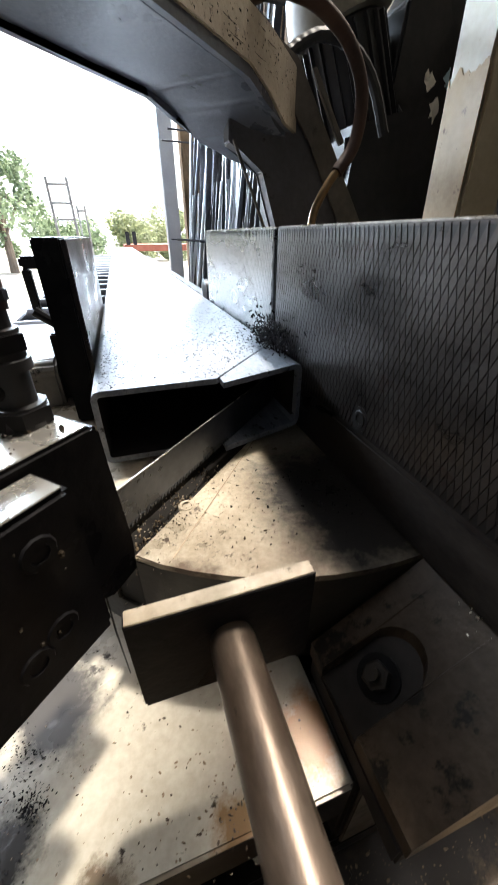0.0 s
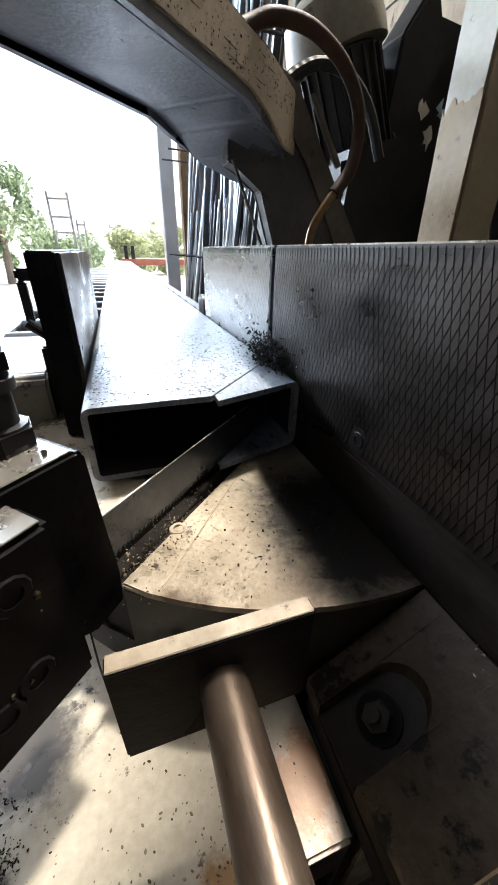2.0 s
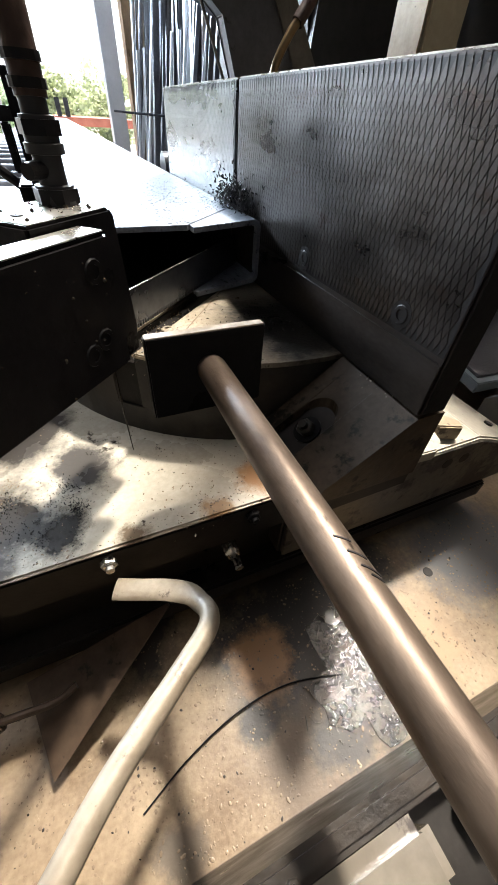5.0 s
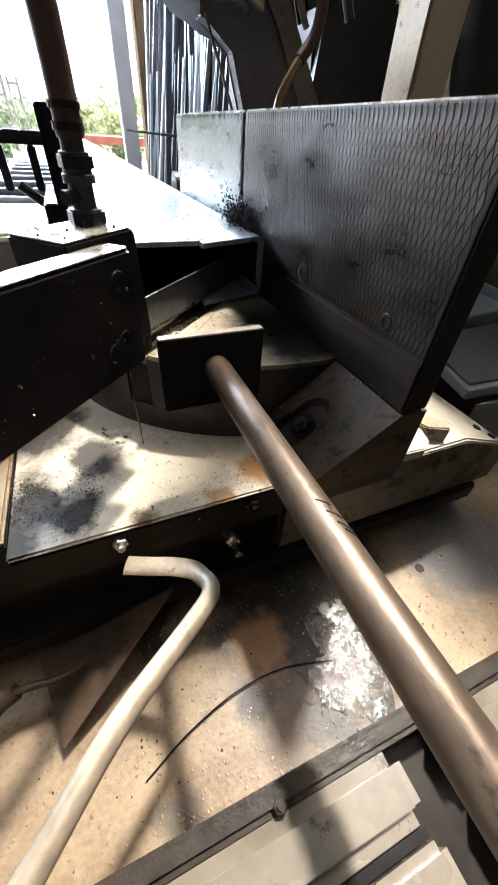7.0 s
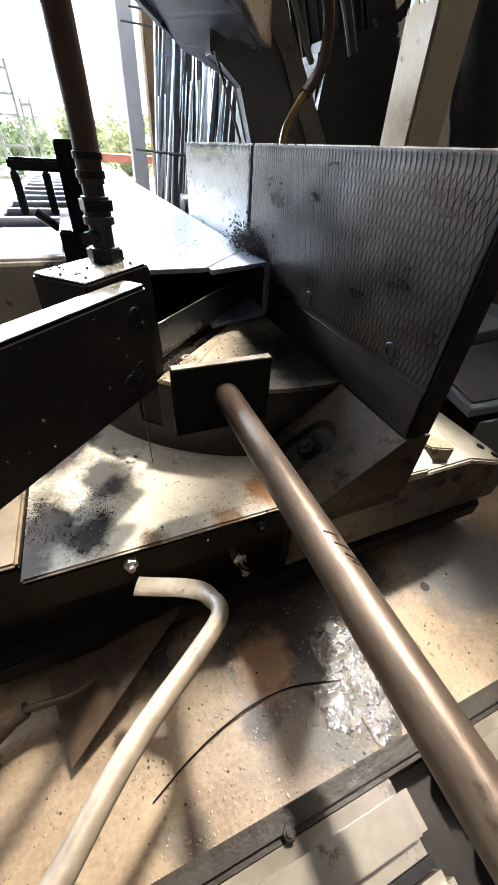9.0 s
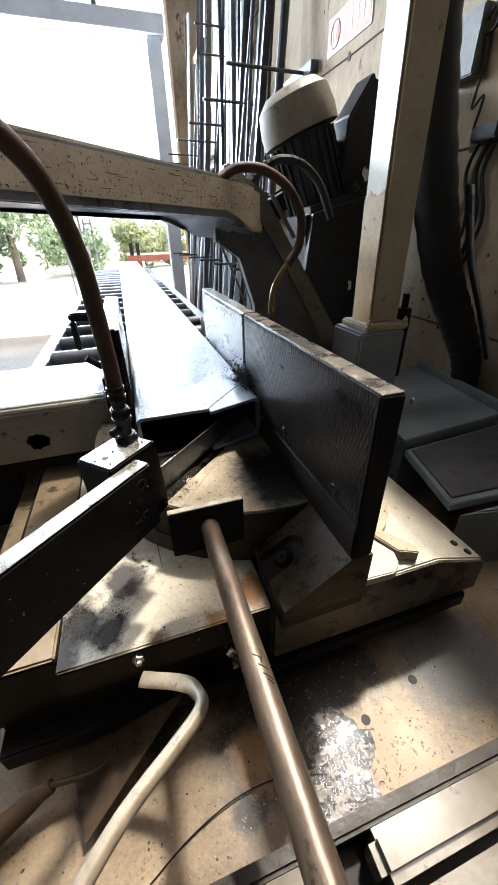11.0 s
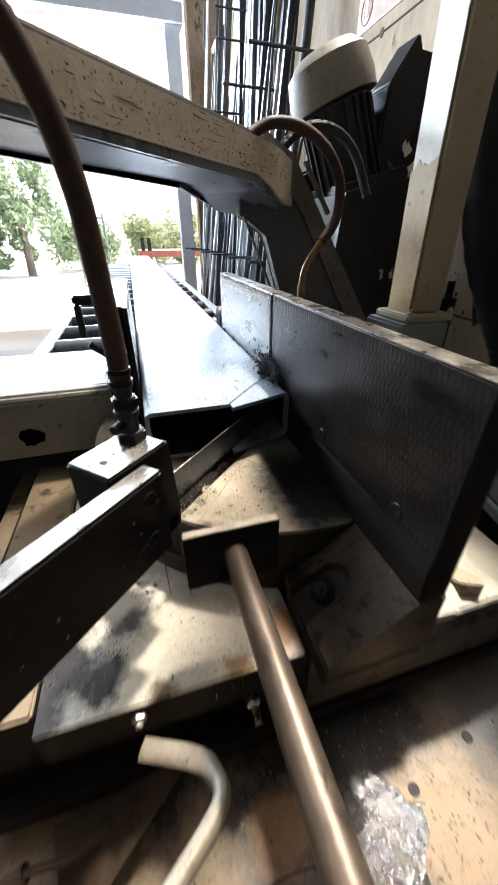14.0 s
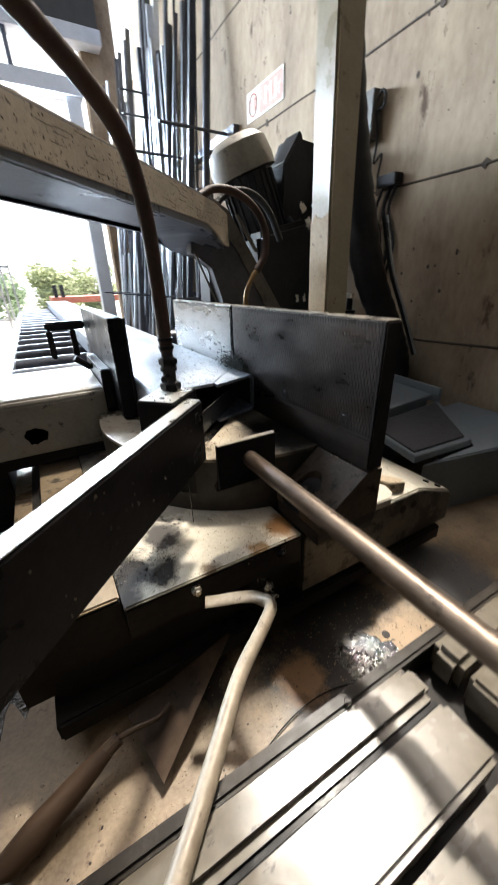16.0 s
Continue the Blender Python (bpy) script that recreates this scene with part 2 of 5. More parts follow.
M["hook"] = material("scaled_grey_brown_hook_steel", (0.115, 0.088, 0.06), (0.25, 0.21, 0.155), 0.54, 0.2, 140, 0.3, 22, (0.07, 0.05, 0.035), 0.62, 60)
M["red"] = material("faded_red_paint", (0.30, 0.09, 0.06), (0.45, 0.17, 0.12), 0.6, 0.0, 60, 0.1, 8)
M["redsign"] = material("faded_red_sign_paint", (0.42, 0.16, 0.12), (0.55, 0.30, 0.24), 0.7, 0.0, 60, 0.1, 8, (0.5, 0.45, 0.38), 0.56, 30)
M["white"] = material("white_plastic_sign", (0.60, 0.55, 0.48), (0.72, 0.68, 0.60), 0.6, 0.0, 60, 0.05, 8)
# leaf and bark colours are lifted to carry the yard's washed-out glare
M["leaf"] = material("glare_paled_green_leaves", (0.17, 0.25, 0.13), (0.32, 0.42, 0.25), 0.6, 0.0, 8, 0.0, 1.5)
M["leaf2"] = material("glare_paled_yellow_leaves", (0.28, 0.33, 0.16), (0.42, 0.47, 0.26), 0.6, 0.0, 8, 0.0, 1.5)
M["bark"] = material("glare_paled_brown_bark", (0.16, 0.13, 0.10), (0.28, 0.24, 0.20), 0.9, 0.0, 20, 0.6, 4)
M["grime"] = material("black_chip_sludge", (0.008, 0.008, 0.009), (0.05, 0.048, 0.05), 0.16, 0.4, 300, 1.0, 60)
M["wet"] = material("dark_cutting_fluid", (0.012, 0.009, 0.006), (0.04, 0.03, 0.02), 0.06, 0.0, 75, 1.0, 40, rough_var=0.03)
M["pool"] = material("wet_black_fluid_with_chips", (0.018, 0.015, 0.012), (0.085, 0.073, 0.06), 0.07, 0.05, 150, 1.0, 60, (0.006, 0.005, 0.004), 0.46, 60, 0.03, spec=0.4, stain_rough=0.06)
M["swarf"] = material("wet_swarf_and_glints", (0.10, 0.09, 0.075), (0.30, 0.28, 0.24), 0.14, 0.5, 60, 0.0, 30)
M["edge"] = material("scraped_tan_steel_edge", (0.22, 0.175, 0.12), (0.46, 0.39, 0.295), 0.40, 0.3, 160, 0.4, 22, (0.10, 0.075, 0.05), 0.60, 90)
M["strip"] = material("dusty_grey_brown_strip", (0.05, 0.045, 0.038), (0.13, 0.118, 0.10), 0.55, 0.0, 90, 0.2, 8, (0.025, 0.021, 0.018), 0.60, 26, spec=0.3)
M["rusty"] = material("rust_stained_post_side", (0.155, 0.092, 0.040), (0.30, 0.215, 0.115), 0.5, 0.0, 90, 0.15, 6, (0.075, 0.036, 0.015), 0.615, 45, spec=0.2)
M["worn"] = material("half_worn_dark_steel_edge", (0.09, 0.08, 0.07), (0.26, 0.235, 0.20), 0.34, 0.8, 140, 0.2, 30, (0.34, 0.31, 0.27), 0.55, 140)
M["drop"] = material("brown_fluid_drops", (0.10, 0.07, 0.045), (0.26, 0.20, 0.14), 0.07, 0.0, 60, 0.0, 20, rough_var=0.03)
M["curb"] = material("black_oily_tray_rim", (0.006, 0.005, 0.004), (0.028, 0.021, 0.015), 0.38, 0.0, 150, 0.4, 16, (0.20, 0.16, 0.115), 0.68, 70, spec=0.14)
M["blade"] = material("blue_dark_band_blade", (0.05, 0.055, 0.065), (0.13, 0.14, 0.16), 0.3, 0.8, 90, 0.1, 9)
# dark paint for unseen surfaces, so they throw little light back
M["shade"] = material("bounce_cutting_dark_paint", (0.03, 0.03, 0.03), (0.07, 0.068, 0.065), 0.8, 0.0, 10, 0.1, 1)
haze = bpy.data.materials.new("bright_hazy_sky")
haze.use_nodes = True
glow = haze.node_tree.nodes.new("ShaderNodeEmission")
glow.inputs["Color"].default_value, glow.inputs["Strength"].default_value = (0.93, 0.97, 1.0, 1), 1.1
haze.node_tree.links.new(glow.outputs[0], haze.node_tree.nodes["Material Output"].inputs["Surface"])
M["haze"] = haze
# blue-grey column paint, lightened to include the door's glare
M["column"] = material("glare_paled_column_paint", (0.46, 0.49, 0.54), (0.62, 0.65, 0.70), 0.5, 0.0, 40, 0.1, 4)


# ---- builders ----
C45 = math.sqrt(0.5)


def ab(a, b, z):
    """A place by the length a along the saw's cut, b across it, and the height."""
    return Vector(((a - b) * C45, (a + b) * C45, z))


def link(name, bm, mat, parent=None, label="", smooth=False, **tags):
    me = bpy.data.meshes.new(name)
    bmesh.ops.recalc_face_normals(bm, faces=bm.faces)
    bm.to_mesh(me)
    bm.free()
    if smooth:
        for p in me.polygons:
            p.use_smooth = True
        me.set_sharp_from_angle(angle=radians(35))
    me.materials.append(M[mat])
    ob = new(name, me)
    if parent:
        ob.parent = parent
        ob.matrix_parent_inverse = parent.matrix_world.inverted()
    if label or tags:
        tagged(ob, label, **tags)
    return ob


def part(name, bm, mat, parent, label="", smooth=False):
    return link(name, bm, mat, parent, label, smooth)


def thing(name, place, label, category, group="", kind=""):
    e = new(name)
    e.empty_display_size = 0.05
    e.location = place
    bpy.context.view_layer.update()
    return tagged(e, label, category, group, kind)


def rounded(bm, edges, width, segments=2):
    segments = 4 if width > 0.0045 else segments
    if width:
        bmesh.ops.bevel(bm, geom=edges, offset=width, segments=segments, affect="EDGES", clamp_overlap=True)


def prism(points, z0, z1, bevel=0.0, bm=None, axis="z"):
    """A flat outline raised from z0 to z1 (or along another axis)."""
    bm = bm or bmesh.new()

    def at(p, h):
        return {"z": (p[0], p[1], h), "x": (h, p[0], p[1]), "y": (p[0], h, p[1])}[axis]
    lo = [bm.verts.new(at(p, z0)) for p in points]
    hi = [bm.verts.new(at(p, z1)) for p in points]
    fs = [bm.faces.new(lo), bm.faces.new(hi)]
    for i in range(len(points)):
        j = (i + 1) % len(points)
        fs.append(bm.faces.new((lo[i], lo[j], hi[j], hi[i])))
    if bevel:
        rounded(bm, list({e for f in fs for e in f.edges}), bevel)
    return bm


def box(x0, x1, y0, y1, z0, z1, bevel=0.0015, bm=None):
    return prism([(x0, y0), (x1, y0), (x1, y1), (x0, y1)], z0, z1, bevel, bm)


def abbox(a0, a1, b0, b1, z0, z1, bevel=0.0015, bm=None):
    return prism([ab(a, b, 0)[:2] for a, b in ((a0, b0), (a1, b0), (a1, b1), (a0, b1))], z0, z1, bevel, bm)


def abplate(outline, b0, b1, bevel=0.002, bm=None):
    """An outline in (a, z) thickened across the cut from b0 to b1."""
    bm = bm or bmesh.new()
    lo = [bm.verts.new(ab(a, b0, z)) for a, z in outline]
    hi = [bm.verts.new(ab(a, b1, z)) for a, z in outline]
    fs = [bm.faces.new(lo), bm.faces.new(hi)]
    for i in range(len(outline)):
        j = (i + 1) % len(outline)
        fs.append(bm.faces.new((lo[i], lo[j], hi[j], hi[i])))
    if bevel:
        rounded(bm, list({e for f in fs for e in f.edges}), bevel)
    return bm


def sweep(points, radii, segments=12, bm=None, caps=True):
    """A round bar along points, with one radius or one each."""
    bm = bm or bmesh.new()
    pts = [Vector(p) for p in points]
    radii = radii if isinstance(radii, (list, tuple)) else [radii] * len(pts)
    side, rings = None, []
    for i, p in enumerate(pts):
        way = (pts[min(i + 1, len(pts) - 1)] - pts[max(i - 1, 0)]).normalized()
        side = (side - way * side.dot(way)) if side else way.orthogonal()
        side.normalize()
        other = way.cross(side)
        rings.append([bm.verts.new(p + (side * math.cos(2 * math.pi * s / segments) + other * math.sin(2 * math.pi * s / segments)) * radii[i]) for s in range(segments)])
    for r, q in zip(rings, rings[1:]):
        for s in range(segments):
            bm.faces.new((r[s], r[(s + 1) % segments], q[(s + 1) % segments], q[s]))
    if caps:
        bm.faces.new(rings[0])
        bm.faces.new(rings[-1])
    return bm


def spline(points, steps=8):
    """A smooth line through the points."""
    pts = [Vector(p) for p in points]
    pts = [2 * pts[0] - pts[1], *pts, 2 * pts[-1] - pts[-2]]
    out = []
    for i in range(1, len(pts) - 2):
        a, b, c, d = pts[i - 1:i + 3]
        for s in range(steps):
            t = s / steps
            out.append(0.5 * (2 * b + (c - a) * t + (2 * a - 5 * b + 4 * c - d) * t * t + (3 * b - a - 3 * c + d) * t ** 3))
    return out + [pts[-2]]


def socket_screw(parent, place, way, r, depth=0.006, mat="oily", label="black socket-head screw"):
    """A cap screw with a hollow hexagon, its head's top at place."""
    bm = bmesh.new()
    way = Vector(way).normalized()
    side = way.orthogonal().normalized()
    other = way.cross(side)

    def ring(rad, h, n=12):
        return [bm.verts.new(Vector(place) + way * h + (side * math.cos(2 * math.pi * s / n) + other * math.sin(2 * math.pi * s / n)) * rad) for s in range(n)]
    rings = [ring(r, -depth), ring(r, -0.001), ring(r * 0.9, 0), ring(r * 0.55, 0), ring(r * 0.5, -depth * 0.7)]
    for p, q in zip(rings, rings[1:]):
        for s in range(12):
            bm.faces.new((p[s], p[(s + 1) % 12], q[(s + 1) % 12], q[s]))
    bm.faces.new(rings[-1])
    bm.faces.new(rings[0])
    return part("screw", bm, mat, parent, label, True)


def hex_bolt(parent, place, way, r, tall, mat="oily", name="bolt"):
    way = Vector(way).normalized()
    bm = sweep([Vector(place), Vector(place) + way * tall * 0.85, Vector(place) + way * tall], [r, r, r * 0.82], 6)
    sweep([Vector(place) + way * tall, Vector(place) + way * tall * 1.7], r * 0.5, 10, bm)
    return part(name, bm, mat, parent)

# ---- the shop: floor, walls, roof, yard ----
link("ground", box(-40, 40, 5.9, 90, -0.12, 0.0, 0), "yard", label="sunlit pale concrete yard outside the door", category="ground", kind="structure")
link("floor", box(-7, 1.0, -4, 5.9, -0.12, 0.0, 0), "floor", label="dirty concrete workshop floor, darkened to cut bounce", category="floor", kind="structure")
wall_east = link("wall_east", box(1.0, 1.2, -4, 5.9, -0.12, 3.05, 0), "wall", label="stained bare concrete wall with formwork joints", category="wall", kind="structure")
for z in (0.915, 1.50, 1.985, 2.6):
    pts = [(1.0, y, z + 0.012 * noise.noise((y * 2, z, 0))) for y in np.linspace(-4, 5.9, 80)]
    part("joint", sweep(pts, 0.0045, 5), "joint", wall_east)
for z in (0.915, 1.50, 1.985):
    for i in range(7):
        y = 0.42 + 0.47 * i + 0.11 * math.sin(5 * z + i)
        zc = z + 0.012 * noise.noise((y * 2, z, 0))
        ring = [(y + 0.013 * (1 + 0.6 * noise.noise((k, z, i))) * math.cos(k * 0.785), zc + 0.018 * (1 + 0.6 * noise.noise((i, k, z))) * math.sin(k * 0.785)) for k in range(8)]
        part("tie_hole", prism(ring, 0.9965, 0.9995, 0, None, "x"), "joint", wall_east, "ragged dark tie hole")
rng = random.Random(4)
bm = bmesh.new()
for _ in range(1500):
    y, z, r = rng.uniform(0.3, 3.0), rng.uniform(0.7, 2.6), 0.0012 + 0.0065 * rng.random() ** 5
    if noise.noise((y * 3.1, z * 3.1, 2)) + 0.35 * noise.noise((y * 9, z * 9, 5)) < 0.05:
        continue
    n = 6
    ring = [bm.verts.new((0.9985, y + r * math.cos(6.283 * i / n) * rng.uniform(0.7, 1.3), z + r * rng.uniform(0.8, 1.8) * math.sin(6.283 * i / n))) for i in range(n)]
    bm.faces.new(ring)
    bm.faces.new([bm.verts.new(v.co + Vector((0.003, 0, 0))) for v in ring])
part("pits", bm, "joint", wall_east, "dark blow holes in the concrete")
wall_east.children[-1]["kind"] = "stuff"
# clerestory over the wall: open bays, posts, unseen solid bays to block sky light
for y0, y1 in ((-4.0, -0.9), (2.9, 4.3)):
    link("wall_upper", box(1.0, 1.2, y0, y1, 3.05, 6.28, 0), "wall", label="unseen solid clerestory bay blocking sky light", category="wall", kind="structure")
for y in (-0.9, 2.83, 4.3, 5.83):
    link("clerestory_post", box(1.04, 1.16, y, y + 0.07, 3.05, 6.28, 0.003), "roof", label="grey steel clerestory post on the wall", category="post", kind="structure")
link("clerestory_rail", box(1.05, 1.15, -4, 5.9, 6.28, 6.4, 0.003), "roof", label="grey steel rail under the roof edge", category="rail", kind="structure")
# unseen dark roof cuts bounce; its hole holds the added rooflight
bm = bmesh.new()
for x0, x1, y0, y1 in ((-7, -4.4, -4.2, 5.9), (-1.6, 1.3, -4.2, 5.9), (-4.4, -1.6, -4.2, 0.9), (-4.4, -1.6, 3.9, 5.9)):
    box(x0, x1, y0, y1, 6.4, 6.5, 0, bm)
link("ceiling", bm, "shade", label="unseen dark roof to cut bounce, hole for the added rooflight", category="ceiling", kind="structure")
link("wall_west", box(-7.2, -7, -4, 5.9, -0.12, 6.4, 0), "wall", label="plain concrete wall on the far side", category="wall", kind="structure")
# unseen end wall kept dark to hold down the ambient light
link("wall_south", box(-7.2, 1.2, -4.2, -4, -0.12, 6.4, 0), "shade", label="unseen end wall, dark to cut bounce light", category="wall", kind="structure")
link("wall_north", box(0.78, 1.2, 5.7, 5.9, -0.12, 6.4, 0.003), "wall", label="concrete return beside the yard door", category="wall", kind="structure")
link("door_post", box(0.49, 0.66, 5.55, 5.75, -0.1, 3.35, 0.006), "column", label="grey-blue steel column of the yard door", category="column", kind="structure")
lintel = link("door_lintel", box(-7, 0.70, 5.50, 5.75, 3.22, 3.38, 0.006), "column", label="grey steel lintel over the yard door", category="lintel", kind="structure")
for i in range(9):
    x = -6.6 + i * 0.82
    part("mullion", box(x, x + 0.05, 5.55, 5.62, 3.38, 3.72, 0.002), "bow", lintel)
link("lintel_upper", box(-7, 1.0, 5.50, 5.75, 3.72, 3.86, 0.006), "column", label="upper grey steel lintel over the light strip", category="lintel", kind="structure")
# gable is dark for the same reason: less bounced light
link("wall_gable", box(-7, 1.0, 5.6, 5.75, 3.86, 6.4, 0), "shade", label="gable wall above the door, dark to cut bounce light", category="wall", kind="structure")

link("backdrop", box(-70, 70, 60, 60.5, -1, 45, 0), "haze", label="white hazy sky beyond the yard", category="sky", kind="structure")

# ---- saw base ----
base = thing("band_saw_bed", (0, 0.1, 0.60), "oily cream and grey cast base of a mitring band saw", "machine base")
part("body", box(-0.515, 0.22, 0.075, 0.86, 0.56, 0.735, 0.004), "castdark", base)
part("flange", box(-0.522, 0.34, 0.045, 0.13, 0.562, 0.60, 0.004), "castdark", base)
part("plinth", box(-0.50, 0.34, 0.10, 0.84, 0.40, 0.56, 0.004), "castdark", base)
# blocks below the plate and rails have their front shade painted in
part("table_block", box(-0.401, -0.098, 0.046, 0.84, 0.70, 0.7555, 0.002), "castdark", base, "oily edge of the table plate, blackened for its shade")
part("table_plate", box(-0.401, -0.098, 0.0455, 0.84, 0.7557, 0.762, 0.0025), "plate", base, "oily ground table plate with dark stains and a painted shadow")
part("front_pad", box(-0.0975, 0.0445, 0.0462, 0.12, 0.625, 0.758, 0.003), "rim", base)
part("rail_block", box(-0.491, -0.403, 0.064, 0.66, 0.672, 0.760, 0.002), "castdark", base)
part("rail_block", box(-0.552, -0.493, 0.078, 0.70, 0.62, 0.715, 0.002), "castdark", base)
part("slide_rail", box(-0.491, -0.403, 0.0635, 0.66, 0.7602, 0.768, 0.003), "rail", base, "tan worn slide rail")
part("slide_rail", box(-0.552, -0.493, 0.0775, 0.70, 0.7152, 0.722, 0.003), "rail", base, "narrow tan slide rail, lower than the other")
socket_screw(base, (-0.520, 0.093, 0.727), (0, 0, 1), 0.011, mat="rail", label="rusty socket-head screw")
socket_screw(base, (-0.452, 0.135, 0.7695), (0, 0, 1), 0.011, 0.004, mat="rail", label="rusty sunk socket screw")
hex_bolt(base, (-0.298, 0.046, 0.742), (0, -1, 0), 0.0085, 0.007, "bare")
hex_bolt(base, (-0.143, 0.046, 0.742), (0, -1, 0), 0.0085, 0.007, "oily")
hex_bolt(base, (-0.163, 0.075, 0.664), (0, -1, 0), 0.011, 0.028, "bare", "nut")
# right-hand end of the casting with its sloping flange
bm = bmesh.new()
prof = [(0.045, 0.745), (0.225, 0.745), (0.340, 0.704), (0.352, 0.690), (0.352, 0.62), (0.045, 0.62)]
prism(prof, 0.046, 0.40, 0.003, bm, "y")
part("end_casting", bm, "cast", base, "chipped cream end casting")
part("front_skin", prism([(-0.092, 0.752), (0.050, 0.752), (0.075, 0.741), (0.222, 0.741), (0.335, 0.70), (0.347, 0.688), (0.347, 0.622), (-0.092, 0.622)], 0.0425, 0.0458, 0.001, None, "y"), "grimy", base, "oil-blotched front of the end casting")
part("pad", prism([(0.046, 0.040), (0.118, 0.036), (0.138, 0.050), (0.146, 0.074), (0.130, 0.110), (0.046, 0.150)], 0.7455, 0.764, 0.002), "cast", base, "cream raised pad beside the fence foot")
part("lug", prism([(0.150, 0.068), (0.182, 0.054), (0.188, 0.068), (0.150, 0.128), (0.128, 0.122)], 0.7456, 0.770, 0.002), "tan", base, "tan machined lug on the end casting")
bm = bmesh.new()
arc = [(0.075 + 0.148 * math.cos(t), 0.235 + 0.135 * math.sin(t)) for t in np.linspace(-1.1, 1.5, 18)]
prism([(0.046, 0.115), *arc, (0.046, 0.37)], 0.7457, 0.768, 0.0025, bm)
part("round_flange", bm, "tan", base, "half-round tan flange behind the fence")
for x in (0.172, 0.206):
    part("hole", sweep([(x, 0.0455, 0.712), (x, 0.0421, 0.712)], 0.0095, 14), "groove", base)
for x, y in ((0.300, 0.085), (0.312, 0.062)):
    part("hole", sweep([(x, y, 0.7005), (x + 0.006, y, 0.7195 - 0.36 * (x - 0.300))], 0.007, 10), "inside", base)
# spilled sludge on the plate
rng = random.Random(8)


def puddle(cx, cy, rx, ry, seed, z):
    pts = []
    for t in np.linspace(0, 2 * math.pi, 44, endpoint=False):
        k = 1 + 0.55 * noise.noise((math.cos(t) * 2.1 + seed, math.sin(t) * 2.1, seed * 0.7)) + 0.25 * noise.noise((math.cos(t) * 7, math.sin(t) * 7, seed))
        pts.append((cx + rx * k * math.cos(t), max(cy + ry * k * math.sin(t), -0.187)))
    return prism(pts, z - 0.001, z + 0.0012)


def sludge(parent, spots, mat, label, z, n, size):
    bm = bmesh.new()
    for cx, cy, spread in spots:
        for _ in range(n):
            x, y = rng.gauss(cx, spread), rng.gauss(cy, spread)
            r = rng.uniform(0.3, 1.0) * size
            m = Matrix.Translation((x, y, z + r * 0.15)) @ Euler((rng.uniform(0, 3), rng.uniform(0, 3), rng.uniform(0, 3))).to_matrix().to_4x4() @ Matrix.Diagonal((r * rng.uniform(0.6, 1.6), r * 0.6, r * 0.35, 1))
            bmesh.ops.create_icosphere(bm, subdivisions=1, radius=1, matrix=m)
    ob = part("sludge", bm, mat, parent, label)
    ob["kind"] = "stuff"
    return ob


sludge(base, ((-0.385, 0.105, 0.012), (-0.345, 0.078, 0.011), (-0.388, 0.135, 0.009), (-0.318, 0.105, 0.006), (-0.33, 0.135, 0.013)), "grime", "black oily swarf on the plate", 0.762, 190, 0.0014)
sludge(base, ((-0.386, 0.158, 0.009), (-0.392, 0.145, 0.007)), "rail", "brown chips heaped at the plate edge", 0.762, 130, 0.0013)
sludge(base, ((-0.16, 0.062, 0.012), (-0.19, 0.055, 0.014)), "tray", "wet chips along the plate's front edge", 0.762, 40, 0.0018)

for mat, count, low in (("rust", 170, 0.0004), ("drop", 420, 0.0004)):
    bm = bmesh.new()
    for _ in range(count):
        x, y = rng.uniform(-0.398, -0.102), 0.05 + 0.25 * rng.random() ** 1.6
        r = low + 0.0007 * rng.random() ** 3
        m = Matrix.Translation((x, y, 0.7621)) @ Matrix.Rotation(rng.uniform(0, 3), 4, "Z") @ Matrix.Diagonal((r * rng.uniform(0.8, 1.8), r * 0.9, r * 0.5, 1))
        bmesh.ops.create_icosphere(bm, subdivisions=1, radius=1, matrix=m)
    part("spatter", bm, mat, base, "wet drops and specks on the plate", True)["kind"] = "stuff"

# ---- turntable ----
TC, TR = (0.3076, 0.3359), 0.325
table = thing("turntable", (-0.02, 0.455, 0.762), "round worn steel turntable with a saw slot, strewn with chips", "turntable")


def segment(b0, b1, r, n=72):
    pts = [(TC[0] + r * math.cos(t), TC[1] + r * math.sin(t)) for t in np.linspace(0, 2 * math.pi, n, endpoint=False)]
    out = []
    for i, p in enumerate(pts):
        q = pts[(i + 1) % n]
        if b0 <= p[1] <= b1:
            out.append(p)
        for cut in (b0, b1):
            if (p[1] - cut) * (q[1] - cut) < 0:
                f = (cut - p[1]) / (q[1] - p[1])
                out.append((p[0] + f * (q[0] - p[0]), cut))
    mid = (sum(p[0] for p in out) / len(out), sum(p[1] for p in out) / len(out))
    out.sort(key=lambda p: math.atan2(p[1] - mid[1], p[0] - mid[0]))
    return [ab(a, b, 0)[:2] for a, b in out]


part("disc_half", prism(segment(-1, 0.304, TR), 0.868, 0.874, 0.0015), "disc", table, "worn pale steel half of the disc")
part("disc_half", prism(segment(0.336, 2, TR), 0.868, 0.874, 0.0015), "disc", table, "worn pale steel half of the disc")
# rim and skirt darker than the top: their shade is in the colour
part("rim_half", prism(segment(-1, 0.304, TR - 0.0004), 0.80, 0.8678, 0.001), "rim", table, "brown greasy rim of the disc, darkened for its shade")
part("rim_half", prism(segment(0.336, 2, TR - 0.0004), 0.80, 0.8678, 0.001), "rim", table, "brown greasy rim of the disc, darkened for its shade")
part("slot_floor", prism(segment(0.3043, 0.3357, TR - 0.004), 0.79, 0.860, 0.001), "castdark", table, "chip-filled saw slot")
part("skirt", prism(segment(-1, 2, TR - 0.0015), 0.760, 0.7995, 0.001), "rim", table, "greasy cast skirt, darkened for its shade")
